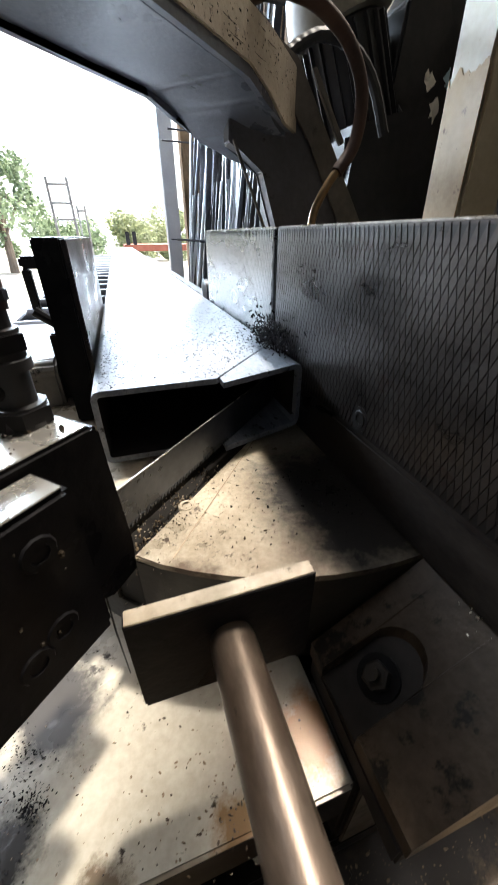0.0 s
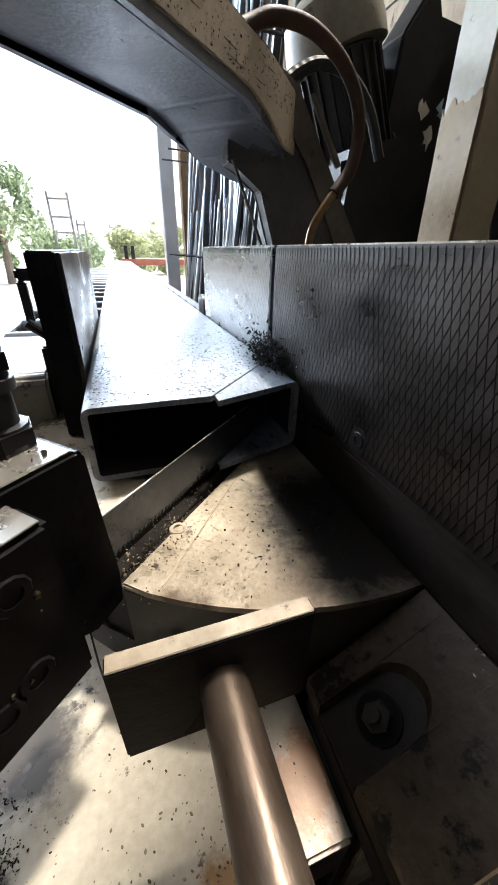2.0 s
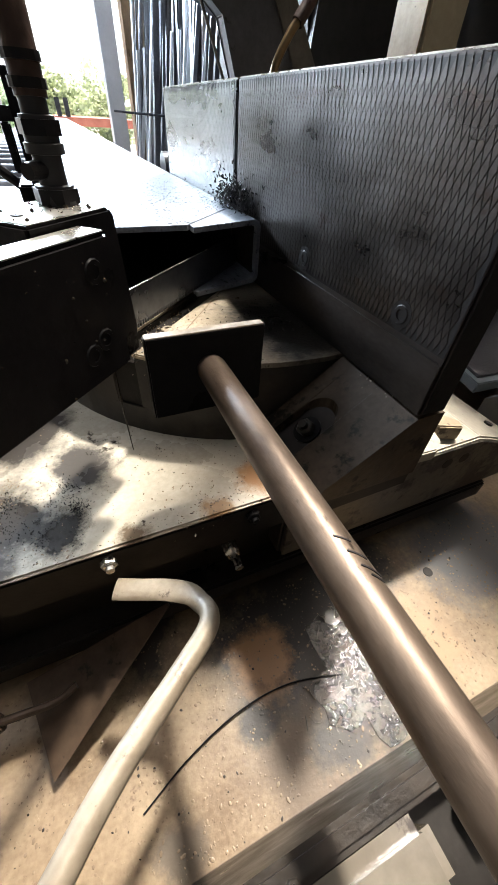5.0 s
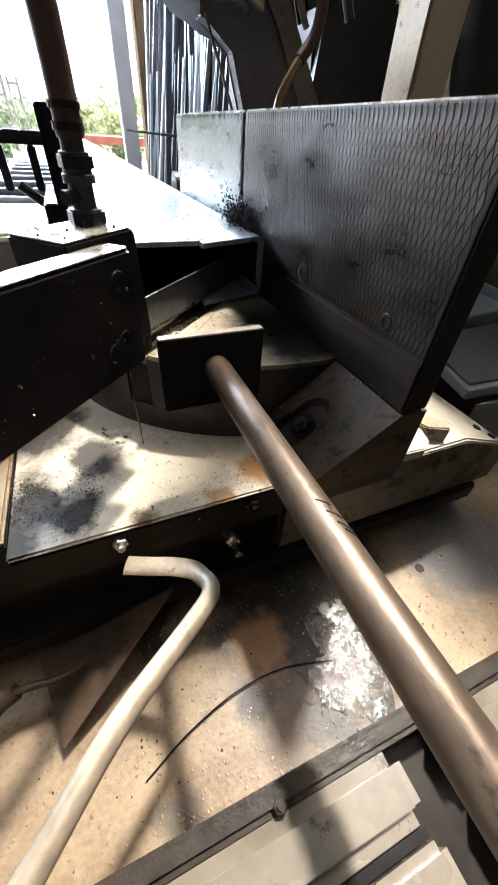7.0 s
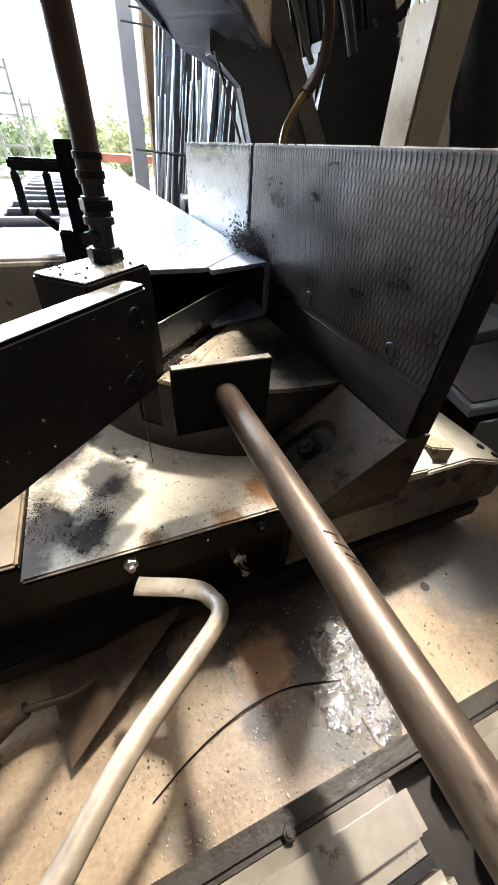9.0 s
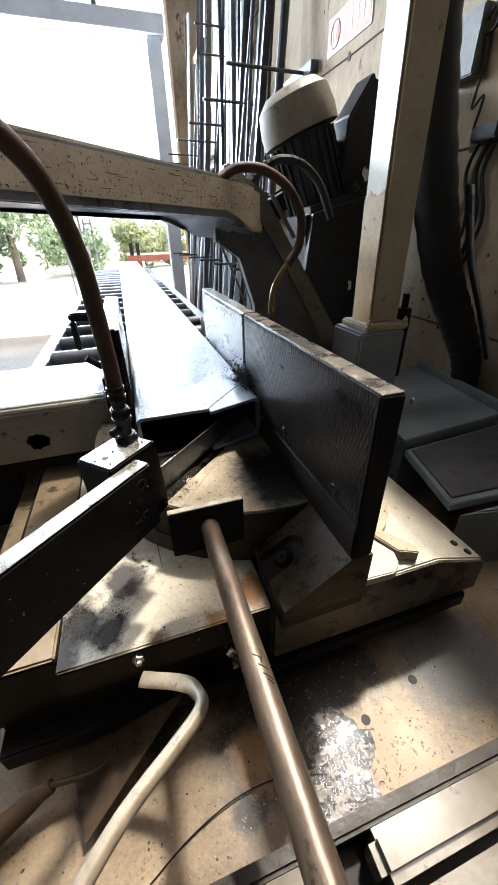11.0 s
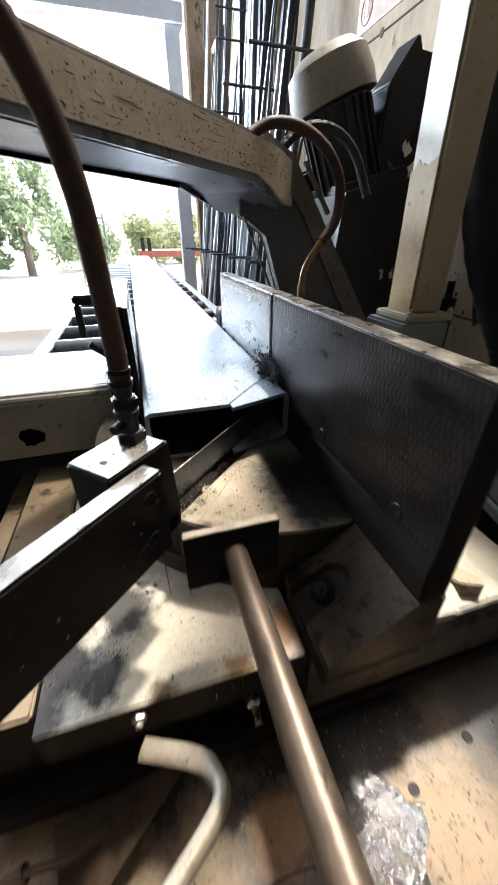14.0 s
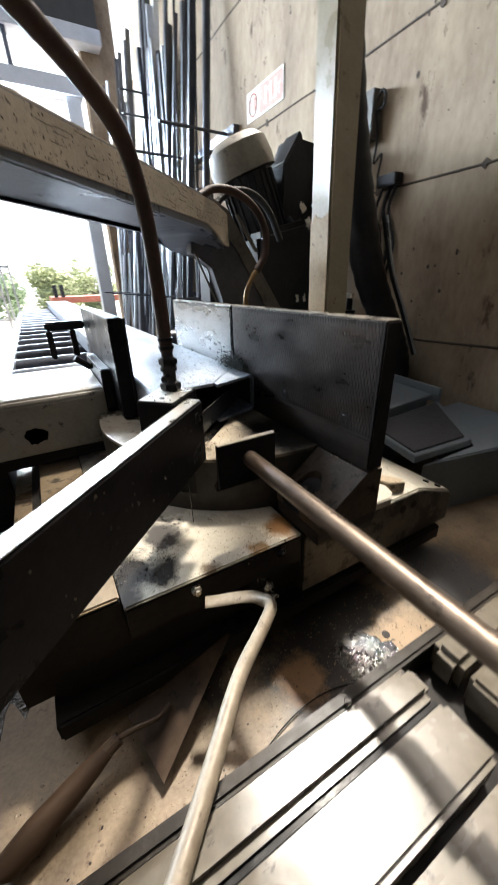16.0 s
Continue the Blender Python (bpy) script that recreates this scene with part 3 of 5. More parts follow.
part("scribed_line", sweep([ab(-0.003, 0.273, 0.8742), ab(0.237, 0.303, 0.8742)], 0.0006, 4), "rail", table, "scribed line")
part("slot_lip", abbox(-0.01, 0.40, 0.3365, 0.352, 0.8745, 0.8785, 0.0008), "rail", table, "brown steel lip of the slot")
socket_screw(table, (-0.174, 0.253, 0.8746), (0, 0, 1), 0.0085, 0.003, mat="disc", label="sunk steel screw")
part("hole", sweep([ab(-0.012, 0.262, 0.82), ab(-0.0165, 0.2575, 0.82)], 0.008, 10), "inside", table)
sludge(table, ((-0.16, 0.245, 0.045), (-0.12, 0.22, 0.04), (-0.19, 0.23, 0.02)), "disc", "steel chips on the disc", 0.8742, 150, 0.0013)
sludge(table, ((-0.13, 0.24, 0.05), (-0.19, 0.235, 0.02), (-0.10, 0.19, 0.03)), "rust", "brown chips on the disc", 0.8742, 30, 0.0018)
sludge(table, ((-0.205, 0.235, 0.012), (-0.175, 0.268, 0.014), (-0.14, 0.305, 0.014)), "rail", "brown chips in the slot", 0.8605, 60, 0.003)
sludge(table, ((-0.05, 0.27, 0.04), (-0.03, 0.22, 0.03)), "grime", "black swarf beside the fence", 0.8745, 40, 0.002)

# ---- fence plates ----
def knurl(y0, y1, z0, z1, pitch, tall, x=-0.0009, bm=None):
    """Rows of raised diamonds on the fence's face."""
    bm = bm or bmesh.new()
    rows = round((z1 - z0) / (tall / 2)) - 1
    for r in range(rows):
        zc = z0 + tall / 2 + r * tall / 2
        k = int((y1 - y0) / pitch) - 1
        for i in range(k):
            yc = y0 + pitch * (i + 0.5 + 0.5 * (r % 2)) + pitch * 0.25
            if yc + pitch / 2 > y1:
                continue
            hy, hz = pitch * 0.49, tall * 0.49
            base_ring = [bm.verts.new(p) for p in ((-0.0003, yc - hy, zc), (-0.0003, yc, zc - hz), (-0.0003, yc + hy, zc), (-0.0003, yc, zc + hz))]
            top = [bm.verts.new(p) for p in ((x, yc - hy * 0.88, zc), (x, yc, zc - hz * 0.90), (x, yc + hy * 0.88, zc), (x, yc, zc + hz * 0.90))]
            bm.faces.new(top)
            for s in range(4):
                bm.faces.new((base_ring[s], base_ring[(s + 1) % 4], top[(s + 1) % 4], top[s]))
    return bm


for y0, y1, label in ((0.004, 0.468, "long dark steel vise fence with a knurled face"), (0.474, 0.906, "shorter knurled steel vise fence behind the kerf, lightened for reflection")):
    fence = thing("vise_fence", (0.014, (y0 + y1) / 2, 0.874), label, "vise fence", "vise fences")
    mat = "fence" if y0 < 0.1 else "fencepale"
    part("plate", box(0.0, 0.030, y0, y1, 0.8745, 1.110, 0.002), mat, fence)
    k = part("knurling", knurl(y0 + 0.004, y1 - 0.003, 0.9335, 1.1095, 0.0066, 0.0219), mat, fence, "diamond knurling on the steel face")
    k["kind"] = "stuff"
    # near-black sheet that darkens the gaps between the diamonds
    part("groove_grime", box(-0.0004, 0.0, y0 + 0.003, y1 - 0.003, 0.933, 1.107, 0), "groove", fence, "black sheet behind the knurl diamonds")
    part("foot_strip", box(-0.0016, 0.0, y0 + 0.002, y1 - 0.002, 0.8752, 0.928, 0.0006), mat, fence, "smooth lower strip")
    # thin black sheet paints the shade on the fence's near end
    part("end_face", box(0.0015, 0.0285, y0 - 0.0012, y0 - 0.0001, 0.877, 1.107, 0.0003), "oily", fence, "end of the plate, blackened for its shade")
    part("top_edge", box(0.0015, 0.0285, y0 + 0.001, y1 - 0.001, 1.1095, 1.1107, 0.0004), "worn", fence, "rubbed bright patches on the top edge")
    for y in ((0.065, 0.239) if y0 < 0.1 else (0.70,)):
        # flat black disc paints the shade of a recess around the screw
        part("counterbore", sweep([(0.001, y, 0.9475), (-0.0012, y, 0.9475)], 0.0125, 18), "groove", fence)
        socket_screw(fence, (-0.0020, y, 0.9475), (-1, 0, 0), 0.0088, 0.005, mat="groove")
bm = bmesh.new()
rng = random.Random(3)
for _ in range(900):
    y = rng.gauss(0.458, 0.032)
    z = 0.966 + abs(rng.gauss(0, 0.016))
    r = rng.uniform(0.0008, 0.0023)
    m = Matrix.Translation((-abs(rng.gauss(0.001, 0.012)) - 0.001, y, z)) @ Euler((rng.uniform(0, 3), rng.uniform(0, 3), 0)).to_matrix().to_4x4() @ Matrix.Diagonal((r * 1.6, r * 0.6, r * 0.5, 1))
    bmesh.ops.create_icosphere(bm, subdivisions=1, radius=1, matrix=m)
link("swarf_heap", bm, "grime", label="black oily swarf heaped at the kerf", category="swarf", kind="stuff")

# ---- bracket that carries the fence ----
bracket = thing("fence_bracket", (-0.04, 0.06, 0.762), "oily dark cast bracket with an open bolt slot under the fence", "bracket")


def slope(x):
    return 0.803 + 0.069 * min(max((x + 0.093) / 0.093, 0), 1)


def left_edge(y):
    d = y - 0.083
    return -0.058 + math.sqrt(max(0.024 ** 2 - d * d, 0)) if abs(d) < 0.0239 else -0.095


bm = bmesh.new()
ys = [0.004, 0.03, 0.0588, *(0.083 - 0.024 * math.cos(t) for t in np.linspace(0.09, math.pi - 0.09, 13)), 0.1072, 0.128]
for y0, y1 in zip(ys, ys[1:]):
    for s0, s1 in ((0.0, 0.5), (0.5, 1.0)):
        v = []
        for y in (y0, y1):
            xl, xr = left_edge(y), 0.034
            if y1 - y0 < 0.0012 and abs(y - 0.083) > 0.0239:
                xl = -0.058
            mid = 0.0
            for x in ((xl, mid) if s0 == 0 else (mid, xr)):
                v += [bm.verts.new((x, y, 0.786)), bm.verts.new((x, y, slope(x)))]
        faces = [(1, 3, 7, 5), (0, 2, 6, 4), (0, 1, 5, 4) if s0 == 0 else (2, 3, 7, 6)]
        faces += [(0, 1, 3, 2)] if y0 == ys[0] else []
        faces += [(4, 5, 7, 6)] if y1 == ys[-1] else []
        for q in faces:
            bm.faces.new([v[k] for k in q])
bmesh.ops.remove_doubles(bm, verts=bm.verts, dist=0.0001)
part("body", bm, "rust", bracket, "brown-black sloping cast top")
# slot bottom and foot are near-black against the brown casting
bm = bmesh.new()
v = [bm.verts.new((x, y, z)) for x in (-0.094, -0.03) for y in (0.0575, 0.1085) for z in (0.7859, slope(x) - 0.013)]
for q in ((0, 1, 3, 2), (4, 5, 7, 6), (0, 1, 5, 4), (2, 3, 7, 6), (1, 3, 7, 5), (0, 2, 6, 4)):
    bm.faces.new([v[k] for k in q])
part("slot_bottom", bm, "inside", bracket, "black bottom of the slot")
part("foot", prism([(-0.094, 0.126), (-0.097, 0.006), (0.036, 0.008), (0.036, 0.126)], 0.7622, 0.7858, 0.0015), "inside", bracket)
UPW = Vector((-0.069, 0, 0.093)).normalized()
SB = Vector((-0.062, 0.083, slope(-0.062) - 0.013))
part("washer", sweep([SB, SB + UPW * 0.003], 0.0165, 18), "oily", bracket)
hex_bolt(bracket, SB + UPW * 0.003, UPW, 0.0105, 0.008, "rim")
sludge(bracket, ((0.012, 0.05, 0.010), (0.012, 0.085, 0.012)), "disc", "chips along the fence's foot", 0.872, 40, 0.0014)

# ---- workpiece tube and its cut end ----
def tube_end(x):
    return 0.345 if x < -0.117 else 0.345 + (x + 0.117) * 1.10


X0, X1, Z0, Z1, W = -0.249, -0.0015, 0.8795, 0.9655, 0.0065


def tube_loop(inset):
    x0, x1, z0, z1, r = X0 + inset, X1 - inset, Z0 + inset, Z1 - inset, 0.010 - inset
    pts = []
    for cx, cz, t0 in ((x0 + r, z0 + r, 180), (x1 - r, z0 + r, 270), (x1 - r, z1 - r, 0), (x0 + r, z1 - r, 90)):
        pts += [(cx + r * math.cos(radians(t0 + s)), cz + r * math.sin(radians(t0 + s))) for s in (0, 30, 60, 90)]
        if t0 == 180:
            pts.append((-0.117, z0))
        if t0 == 0:
            pts.append((-0.117, z1))
    return pts


tube = thing("steel_tube", (-0.125, 2.8, 0.8785), "long rectangular blue-grey steel tube lying on the rollers, end mitred", "steel tube")
bm = bmesh.new()
outer, inner = tube_loop(0), tube_loop(W)
rings = [[bm.verts.new((x, y if y else tube_end(x), z)) for x, z in loop] for loop, y in ((outer, 5.45), (outer, None), (inner, None))]
for p, q in zip(rings, rings[1:]):
    for s in range(len(p)):
        bm.faces.new((p[s], p[(s + 1) % len(p)], q[(s + 1) % len(p)], q[s]))
part("shell", bm, "tube", tube, "", True)
# separate inner skin, its shade painted in as near-black
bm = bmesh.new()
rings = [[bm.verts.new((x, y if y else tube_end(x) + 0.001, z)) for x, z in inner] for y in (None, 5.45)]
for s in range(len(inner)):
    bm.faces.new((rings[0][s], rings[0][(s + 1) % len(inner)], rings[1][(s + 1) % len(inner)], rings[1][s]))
part("inner_wall", bm, "inside", tube, "tube inside painted black for its shade")
offcut = thing("offcut", (-0.05, 0.37, 0.8785), "small dark three-cornered offcut of the tube beside the fence", "offcut")


def cut_front(x):
    return 0.328 + (x + 0.117) * 0.33


cloop = [(-0.113, Z1), (X1 - 0.01, Z1), (X1 - 0.003, Z1 - 0.003), (X1, Z1 - 0.01), (X1, Z0 + 0.01), (X1 - 0.003, Z0 + 0.003), (X1 - 0.01, Z0), (-0.113, Z0),
         (-0.113, Z0 + W), (X1 - 0.012, Z0 + W), (X1 - W, Z0 + 0.012), (X1 - W, Z1 - 0.012), (X1 - 0.012, Z1 - W), (-0.113, Z1 - W)]
bm = bmesh.new()
f = [bm.verts.new((x, cut_front(x), z)) for x, z in cloop]
g = [bm.verts.new((x, max(tube_end(x) - 0.0035, cut_front(x) + 0.004), z)) for x, z in cloop]
bm.faces.new(f)
bm.faces.new(g)
for s in range(len(cloop)):
    bm.faces.new((f[s], f[(s + 1) % len(cloop)], g[(s + 1) % len(cloop)], g[s]))
part("shell", bm, "tube", offcut)
# thin black skin paints the shade inside the offcut
part("inner_lining", prism([(X1 - W - 0.0004, Z0 + W + 0.0004), (X1 - W - 0.0004, Z1 - W - 0.0004), (X1 - W - 0.0012, Z1 - W - 0.0004), (X1 - W - 0.0012, Z0 + W + 0.0004)], 0.375, 0.462, 0, None, "y"), "inside", offcut, "offcut inside painted black for its shade")
rng = random.Random(5)
bm = bmesh.new()
for _ in range(2300):
    x, y = rng.uniform(-0.24, -0.003), 0.33 + abs(rng.gauss(0, 0.22))
    if y < tube_end(x) + 0.004:
        continue
    r = rng.uniform(0.0003, 0.0010)
    m = Matrix.Translation((x, y, 0.9657)) @ Matrix.Rotation(rng.uniform(0, 3), 4, "Z") @ Matrix.Diagonal((r * 1.8, r * 0.7, r * 0.5, 1))
    bmesh.ops.create_icosphere(bm, subdivisions=1, radius=1, matrix=m)
link("tube_chips", bm, "grime", label="dark saw chips scattered on the tube", category="chips", kind="stuff")

# ---- length stop ----
stop = thing("length_stop", (-0.172, 0.1, 0.866), "flat steel stop plate on a long bronze-coloured round bar", "length stop")
# face blackened for its shade, scraped upper edge lightened as lit
part("stop_plate", box(-0.225, -0.1225, 0.0935, 0.1035, 0.8655, 0.9425, 0.0012), "oily", stop, "stop plate with its face blackened for shade")
part("worn_edge", box(-0.2242, -0.1233, 0.0941, 0.1029, 0.9415, 0.9429, 0.0004), "edge", stop, "scraped upper edge, lightened as lit from above")
part("bar", sweep([(-0.1725, 0.0945, 0.9105), (-0.1725, 0.088, 0.9105), (-0.172, -0.115, 0.909), (-0.1715, -0.9, 0.902)], [0.0115, 0.0128, 0.0130, 0.0130], 28), "rod", stop, "bronze-coloured round steel bar", True)
for i, (y, h) in enumerate(((-0.098, 0.010), (-0.106, 0.014), (-0.113, 0.018), (-0.117, 0.009))):
    pts = [(-0.172 + 0.01315 * math.sin(t), y - 0.010 * (t - 0.2), 0.909 + 0.01315 * math.cos(t)) for t in np.linspace(-0.1 + 0.15 * i, 0.25 + h * 22 + 0.12 * i, 7)]
    part("scratch", sweep(pts, 0.0006, 4), "inside", stop, "dark scratch across the bar")

# ---- blade guide with its coolant hose ----
guide = thing("blade_guide", tuple(ab(-0.08, 0.29, 0.915)), "black oily blade guide arm with a brown coolant hose", "blade guide")
part("arm", abbox(-1.05, -0.080, 0.2495, 0.2735, 0.917, 1.0155, 0.003), "oily", guide, "long flat black steel arm")
# bright skin on the black arm imitates light reflected off its top
part("arm_top", abbox(-1.05, -0.083, 0.2515, 0.2715, 1.0150, 1.0160, 0.0003), "bare", guide, "top edge of the arm, brightened as a reflection")
part("block", abplate([(-0.122, 1.021), (-0.044, 1.021), (-0.040, 1.017), (-0.036, 0.930), (-0.036, 0.903), (-0.060, 0.900), (-0.10, 0.925), (-0.122, 0.96)], 0.2745, 0.331, 0.002), "oily", guide, "black steel guide block")
# same on the wet block: the reflection is put into the colour
part("block_top", abbox(-0.1185, -0.046, 0.2765, 0.329, 1.0205, 1.0216, 0.0004), "bare", guide, "wet top of the block, brightened as a reflection")
part("carbide", abbox(-0.075, -0.034, 0.300, 0.314, 0.895, 0.925, 0.0008), "oily", guide)
part("carbide", abbox(-0.075, -0.034, 0.3215, 0.331, 0.895, 0.925, 0.0008), "oily", guide)
for a, b, z in ((-0.102, 0.2485, 0.995), (-0.105, 0.2485, 0.948), (-0.120, 0.2485, 0.942)):
    socket_screw(guide, ab(a, b, z), ab(0, -1, 0), 0.0085, 0.004)
for z in (0.942, 0.920, 0.985):
    socket_screw(guide, ab(-0.0335, 0.290, z), ab(1, 0, 0), 0.0065, 0.004)
part("hole", sweep([ab(-0.104, 0.300, 1.0223), ab(-0.104, 0.300, 1.0216)], 0.004, 12), "inside", guide)
V = ab(-0.058, 0.3085, 0)
valve = part("valve", sweep([(V.x, V.y, z) for z in (1.0216, 1.033, 1.0335, 1.050, 1.0505, 1.056, 1.0565, 1.070, 1.0705, 1.080)], [0.014, 0.013, 0.0095, 0.0095, 0.0125, 0.0125, 0.011, 0.011, 0.0085, 0.0085], 14), "black", guide, "black coolant tap", True)
part("nut", sweep([(V.x, V.y, 1.0225), (V.x, V.y, 1.0315)], 0.0155, 6), "oily", valve)
part("nut", sweep([(V.x, V.y, 1.060), (V.x, V.y, 1.068)], 0.0135, 6), "oily", valve)
part("tap_knob", sweep([(V.x, V.y, 1.042), (V.x - 0.010, V.y - 0.012, 1.042), (V.x - 0.014, V.y - 0.017, 1.042)], [0.005, 0.0055, 0.005], 12), "oily", valve)
part("clamp", sweep([(V.x, V.y, 1.082), (V.x, V.y, 1.087)], 0.0112, 16), "oily", guide, "dark hose clamp")
part("clamp", sweep([(V.x, V.y, 1.094), (V.x, V.y, 1.0985)], 0.0112, 16), "oily", guide, "dark hose clamp")
part("hose", sweep(spline([(V.x, V.y, 1.078), (-0.259, 0.180, 1.12), (-0.261, 0.179, 1.18), (-0.264, 0.176, 1.235), (-0.274, 0.167, 1.285), (-0.292, 0.150, 1.322), (-0.33, 0.118, 1.35), (-0.40, 0.05, 1.375)]), 0.0098, 14), "hose", guide, "brown rubber coolant hose", True)
part("drip", sweep([ab(-0.05, 0.30, 0.90), ab(-0.052, 0.30, 0.83), ab(-0.052, 0.299, 0.765)], [0.0006, 0.0009, 0.0005], 6), "wet", guide, "thin thread of running coolant")

rng = random.Random(17)
bm = bmesh.new()
for i in range(260):
    r = 0.0004 + 0.0014 * rng.random() ** 3
    spot = (ab(rng.uniform(-0.4, -0.085), 0.2494, rng.uniform(0.92, 1.01)), ab(-0.0358, rng.uniform(0.277, 0.329), rng.uniform(0.905, 1.0)), ab(rng.uniform(-0.085, -0.036), rng.uniform(0.27, 0.33), 0.901 + 0.004 * rng.random()), ab(rng.uniform(-0.117, -0.048), rng.uniform(0.279, 0.327), 1.0217))[i % 4]
    m = Matrix.Translation(spot) @ Matrix.Diagonal((r, r, r * rng.uniform(0.8, 1.5), 1))
    bmesh.ops.create_icosphere(bm, subdivisions=1, radius=1, matrix=m)
part("spatter", bm, "wet", guide, "shiny dark drops of cutting fluid", True)["kind"] = "stuff"
guide.location.z -= 0.005
# ---- saw bow ----
bow = thing("saw_bow", tuple(ab(0.3, 0.48, 1.3)), "long grey box-section bow of the band saw, paint speckled", "saw bow")
LOW = [(-1.4, 1.297), (0.44, 1.294), (0.50, 1.280), (0.56, 1.252), (0.70, 1.243), (0.80, 1.231)]
HIGH = [(0.80, 1.258), (0.69, 1.308), (0.60, 1.346), (0.50, 1.357), (-1.4, 1.360)]
part("beam", abplate(LOW + HIGH, 0.4245, 0.605, 0.009), "bow", bow, "dark blue-grey beam", True)
part("side_panel", abplate([(a, z + 0.006) for a, z in LOW] + [(a - 0.004, z - 0.006) for a, z in HIGH], 0.4195, 0.4255, 0.002), "beam", bow, "speckled dusty side of the beam")
part("top_skin", abplate([(a - 0.012, z - 0.001) for a, z in HIGH[1:]] + [(a - 0.012, z + 0.003) for a, z in HIGH[:0:-1]], 0.430, 0.60, 0.001), "beam", bow, "dusty grey top skin")
rng = random.Random(31)
bm = bmesh.new()
for _ in range(420):
    a, z = rng.uniform(-0.25, 0.60), 1.303 + 0.049 * rng.random() ** 2
    r = rng.uniform(0.0004, 0.0012)
    m = Matrix.Translation(ab(a, 0.4194, z)) @ Euler((rng.uniform(0, 3), rng.uniform(0, 3), rng.uniform(0, 3))).to_matrix().to_4x4() @ Matrix.Diagonal((r * 1.6, r * 0.8, r * 0.6, 1))
    bmesh.ops.create_icosphere(bm, subdivisions=1, radius=1, matrix=m)
part("swarf_crust", bm, "grime", bow, "dark chips stuck on the dusty paint")["kind"] = "stuff"
bm = bmesh.new()
for _ in range(26):
    a, z, n = rng.uniform(-0.1, 0.5), rng.uniform(1.308, 1.350), rng.uniform(0.012, 0.05)
    sweep([ab(a, 0.4193, z), ab(a + n * 0.5, 0.4193, z - 0.0006), ab(a + n, 0.4193, z - 0.0002)], [0.0002, 0.00045, 0.0002], 4, bm)
part("scratches", bm, "grime", bow, "thin dark scratches along the dusty paint")["kind"] = "stuff"
part("wheel_housing", prism([(0.045, 1.395), (0.132, 1.345), (0.395, 0.96), (0.40, 0.80), (0.13, 0.80), (0.115, 1.08), (0.075, 1.20), (0.035, 1.228), (0.012, 1.238), (0.015, 1.34)], 0.728, 0.765, 0.002, None, "y"), "housing", bow, "sloping dark wheel housing")
part("housing_rim", prism([(0.045, 1.398), (0.134, 1.347), (0.40, 0.958), (0.335, 0.958), (0.158, 1.245), (0.10, 1.315)], 0.7215, 0.7278, 0.002, None, "y"), "strip", bow, "grey rim strip of the housing")
part("housing_ridge", prism([(0.152, 1.335), (0.160, 1.338), (0.225, 1.245), (0.217, 1.240)], 0.712, 0.7213, 0.001, None, "y"), "strip", bow, "thin dusty ridge")
part("gusset", sweep([(0.018, 0.72, 1.240), (0.085, 0.72, 1.09)], 0.0028, 6), "strip", bow, "thin brace under the beam")

blade = part("blade", abbox(-1.1, 0.62, 0.3173, 0.3186, 0.892, 0.930, 0), "blade", bow, "dark band saw blade in the cut")
part("back_edge", abbox(-1.1, 0.62, 0.3172, 0.3187, 0.9299, 0.9308, 0), "bare", blade, "bright back edge")
bm = bmesh.new()
for i in range(150):
    a = -0.35 + i * 0.005
    v = [bm.verts.new(ab(p, b, z)) for b in (0.3168, 0.3191) for p, z in ((a, 0.892), (a + 0.0045, 0.892), (a + 0.0005, 0.8865))]
    for t in ((0, 1, 2), (3, 4, 5), (0, 1, 4, 3), (1, 2, 5, 4), (2, 0, 3, 5)):
        bm.faces.new([v[q] for q in t])
part("teeth", bm, "blade", blade)["kind"] = "stuff"

hose2 = thing("feed_hose", (0.03, 0.46, 1.11), "brown coolant hose arching from the bow down behind the fence", "hose")
part("hose", sweep(spline([(-0.02, 0.60, 1.352), (0.012, 0.615, 1.372), (0.05, 0.62, 1.386), (0.105, 0.62, 1.381), (0.160, 0.62, 1.350), (0.192, 0.62, 1.300), (0.190, 0.62, 1.240), (0.160, 0.615, 1.200)]), 0.0100, 12), "hose", hose2, "brown rubber hose", True)
part("pipe", sweep(spline([(0.165, 0.616, 1.206), (0.146, 0.615, 1.184), (0.122, 0.61, 1.145), (0.114, 0.60, 1.10), (0.110, 0.58, 1.03)]), 0.0068, 12), "brass", hose2, "dull brass pipe end", True)
part("ferrule", sweep([(0.1135, 0.601, 1.118), (0.112, 0.594, 1.092)], 0.009, 12), "brass", hose2)
hose2.location.z -= 0.012
link("spiral_hose", sweep(spline([(0.14, 0.84, 1.37), (0.183, 0.85, 1.405), (0.235, 0.85, 1.425), (0.30, 0.85, 1.415), (0.356, 0.85, 1.37), (0.40, 0.85, 1.29)], 24), [0.0112 + 0.0003 * math.sin(i * 0.9) for i in range(121)], 10), "motor", label="ribbed black cable sleeve over the housing", category="cable")

# ---- motor ----
motor = thing("drive_motor", (0.45, 1.05, 1.3), "dark finned electric motor with a dusty ivory fan cowl", "motor")
A, B2 = Vector((0.376, 1.095, 1.588)), Vector((0.52, 1.06, 1.20))
ax = (B2 - A).normalized()
part("cowl", sweep([A - ax * 0.052, A - ax * 0.045, A - ax * 0.02, A + ax * 0.03, A + ax * 0.070], [0.03, 0.082, 0.110, 0.120, 0.120], 32), "cap", motor, "dusty ivory fan cowl", True)
part("body", sweep([A + ax * 0.06, A + ax * 0.075, A + ax * 0.40, A + ax * 0.42], [0.08, 0.094, 0.094, 0.08], 32), "motor", motor, "", True)
side = ax.orthogonal().normalized()
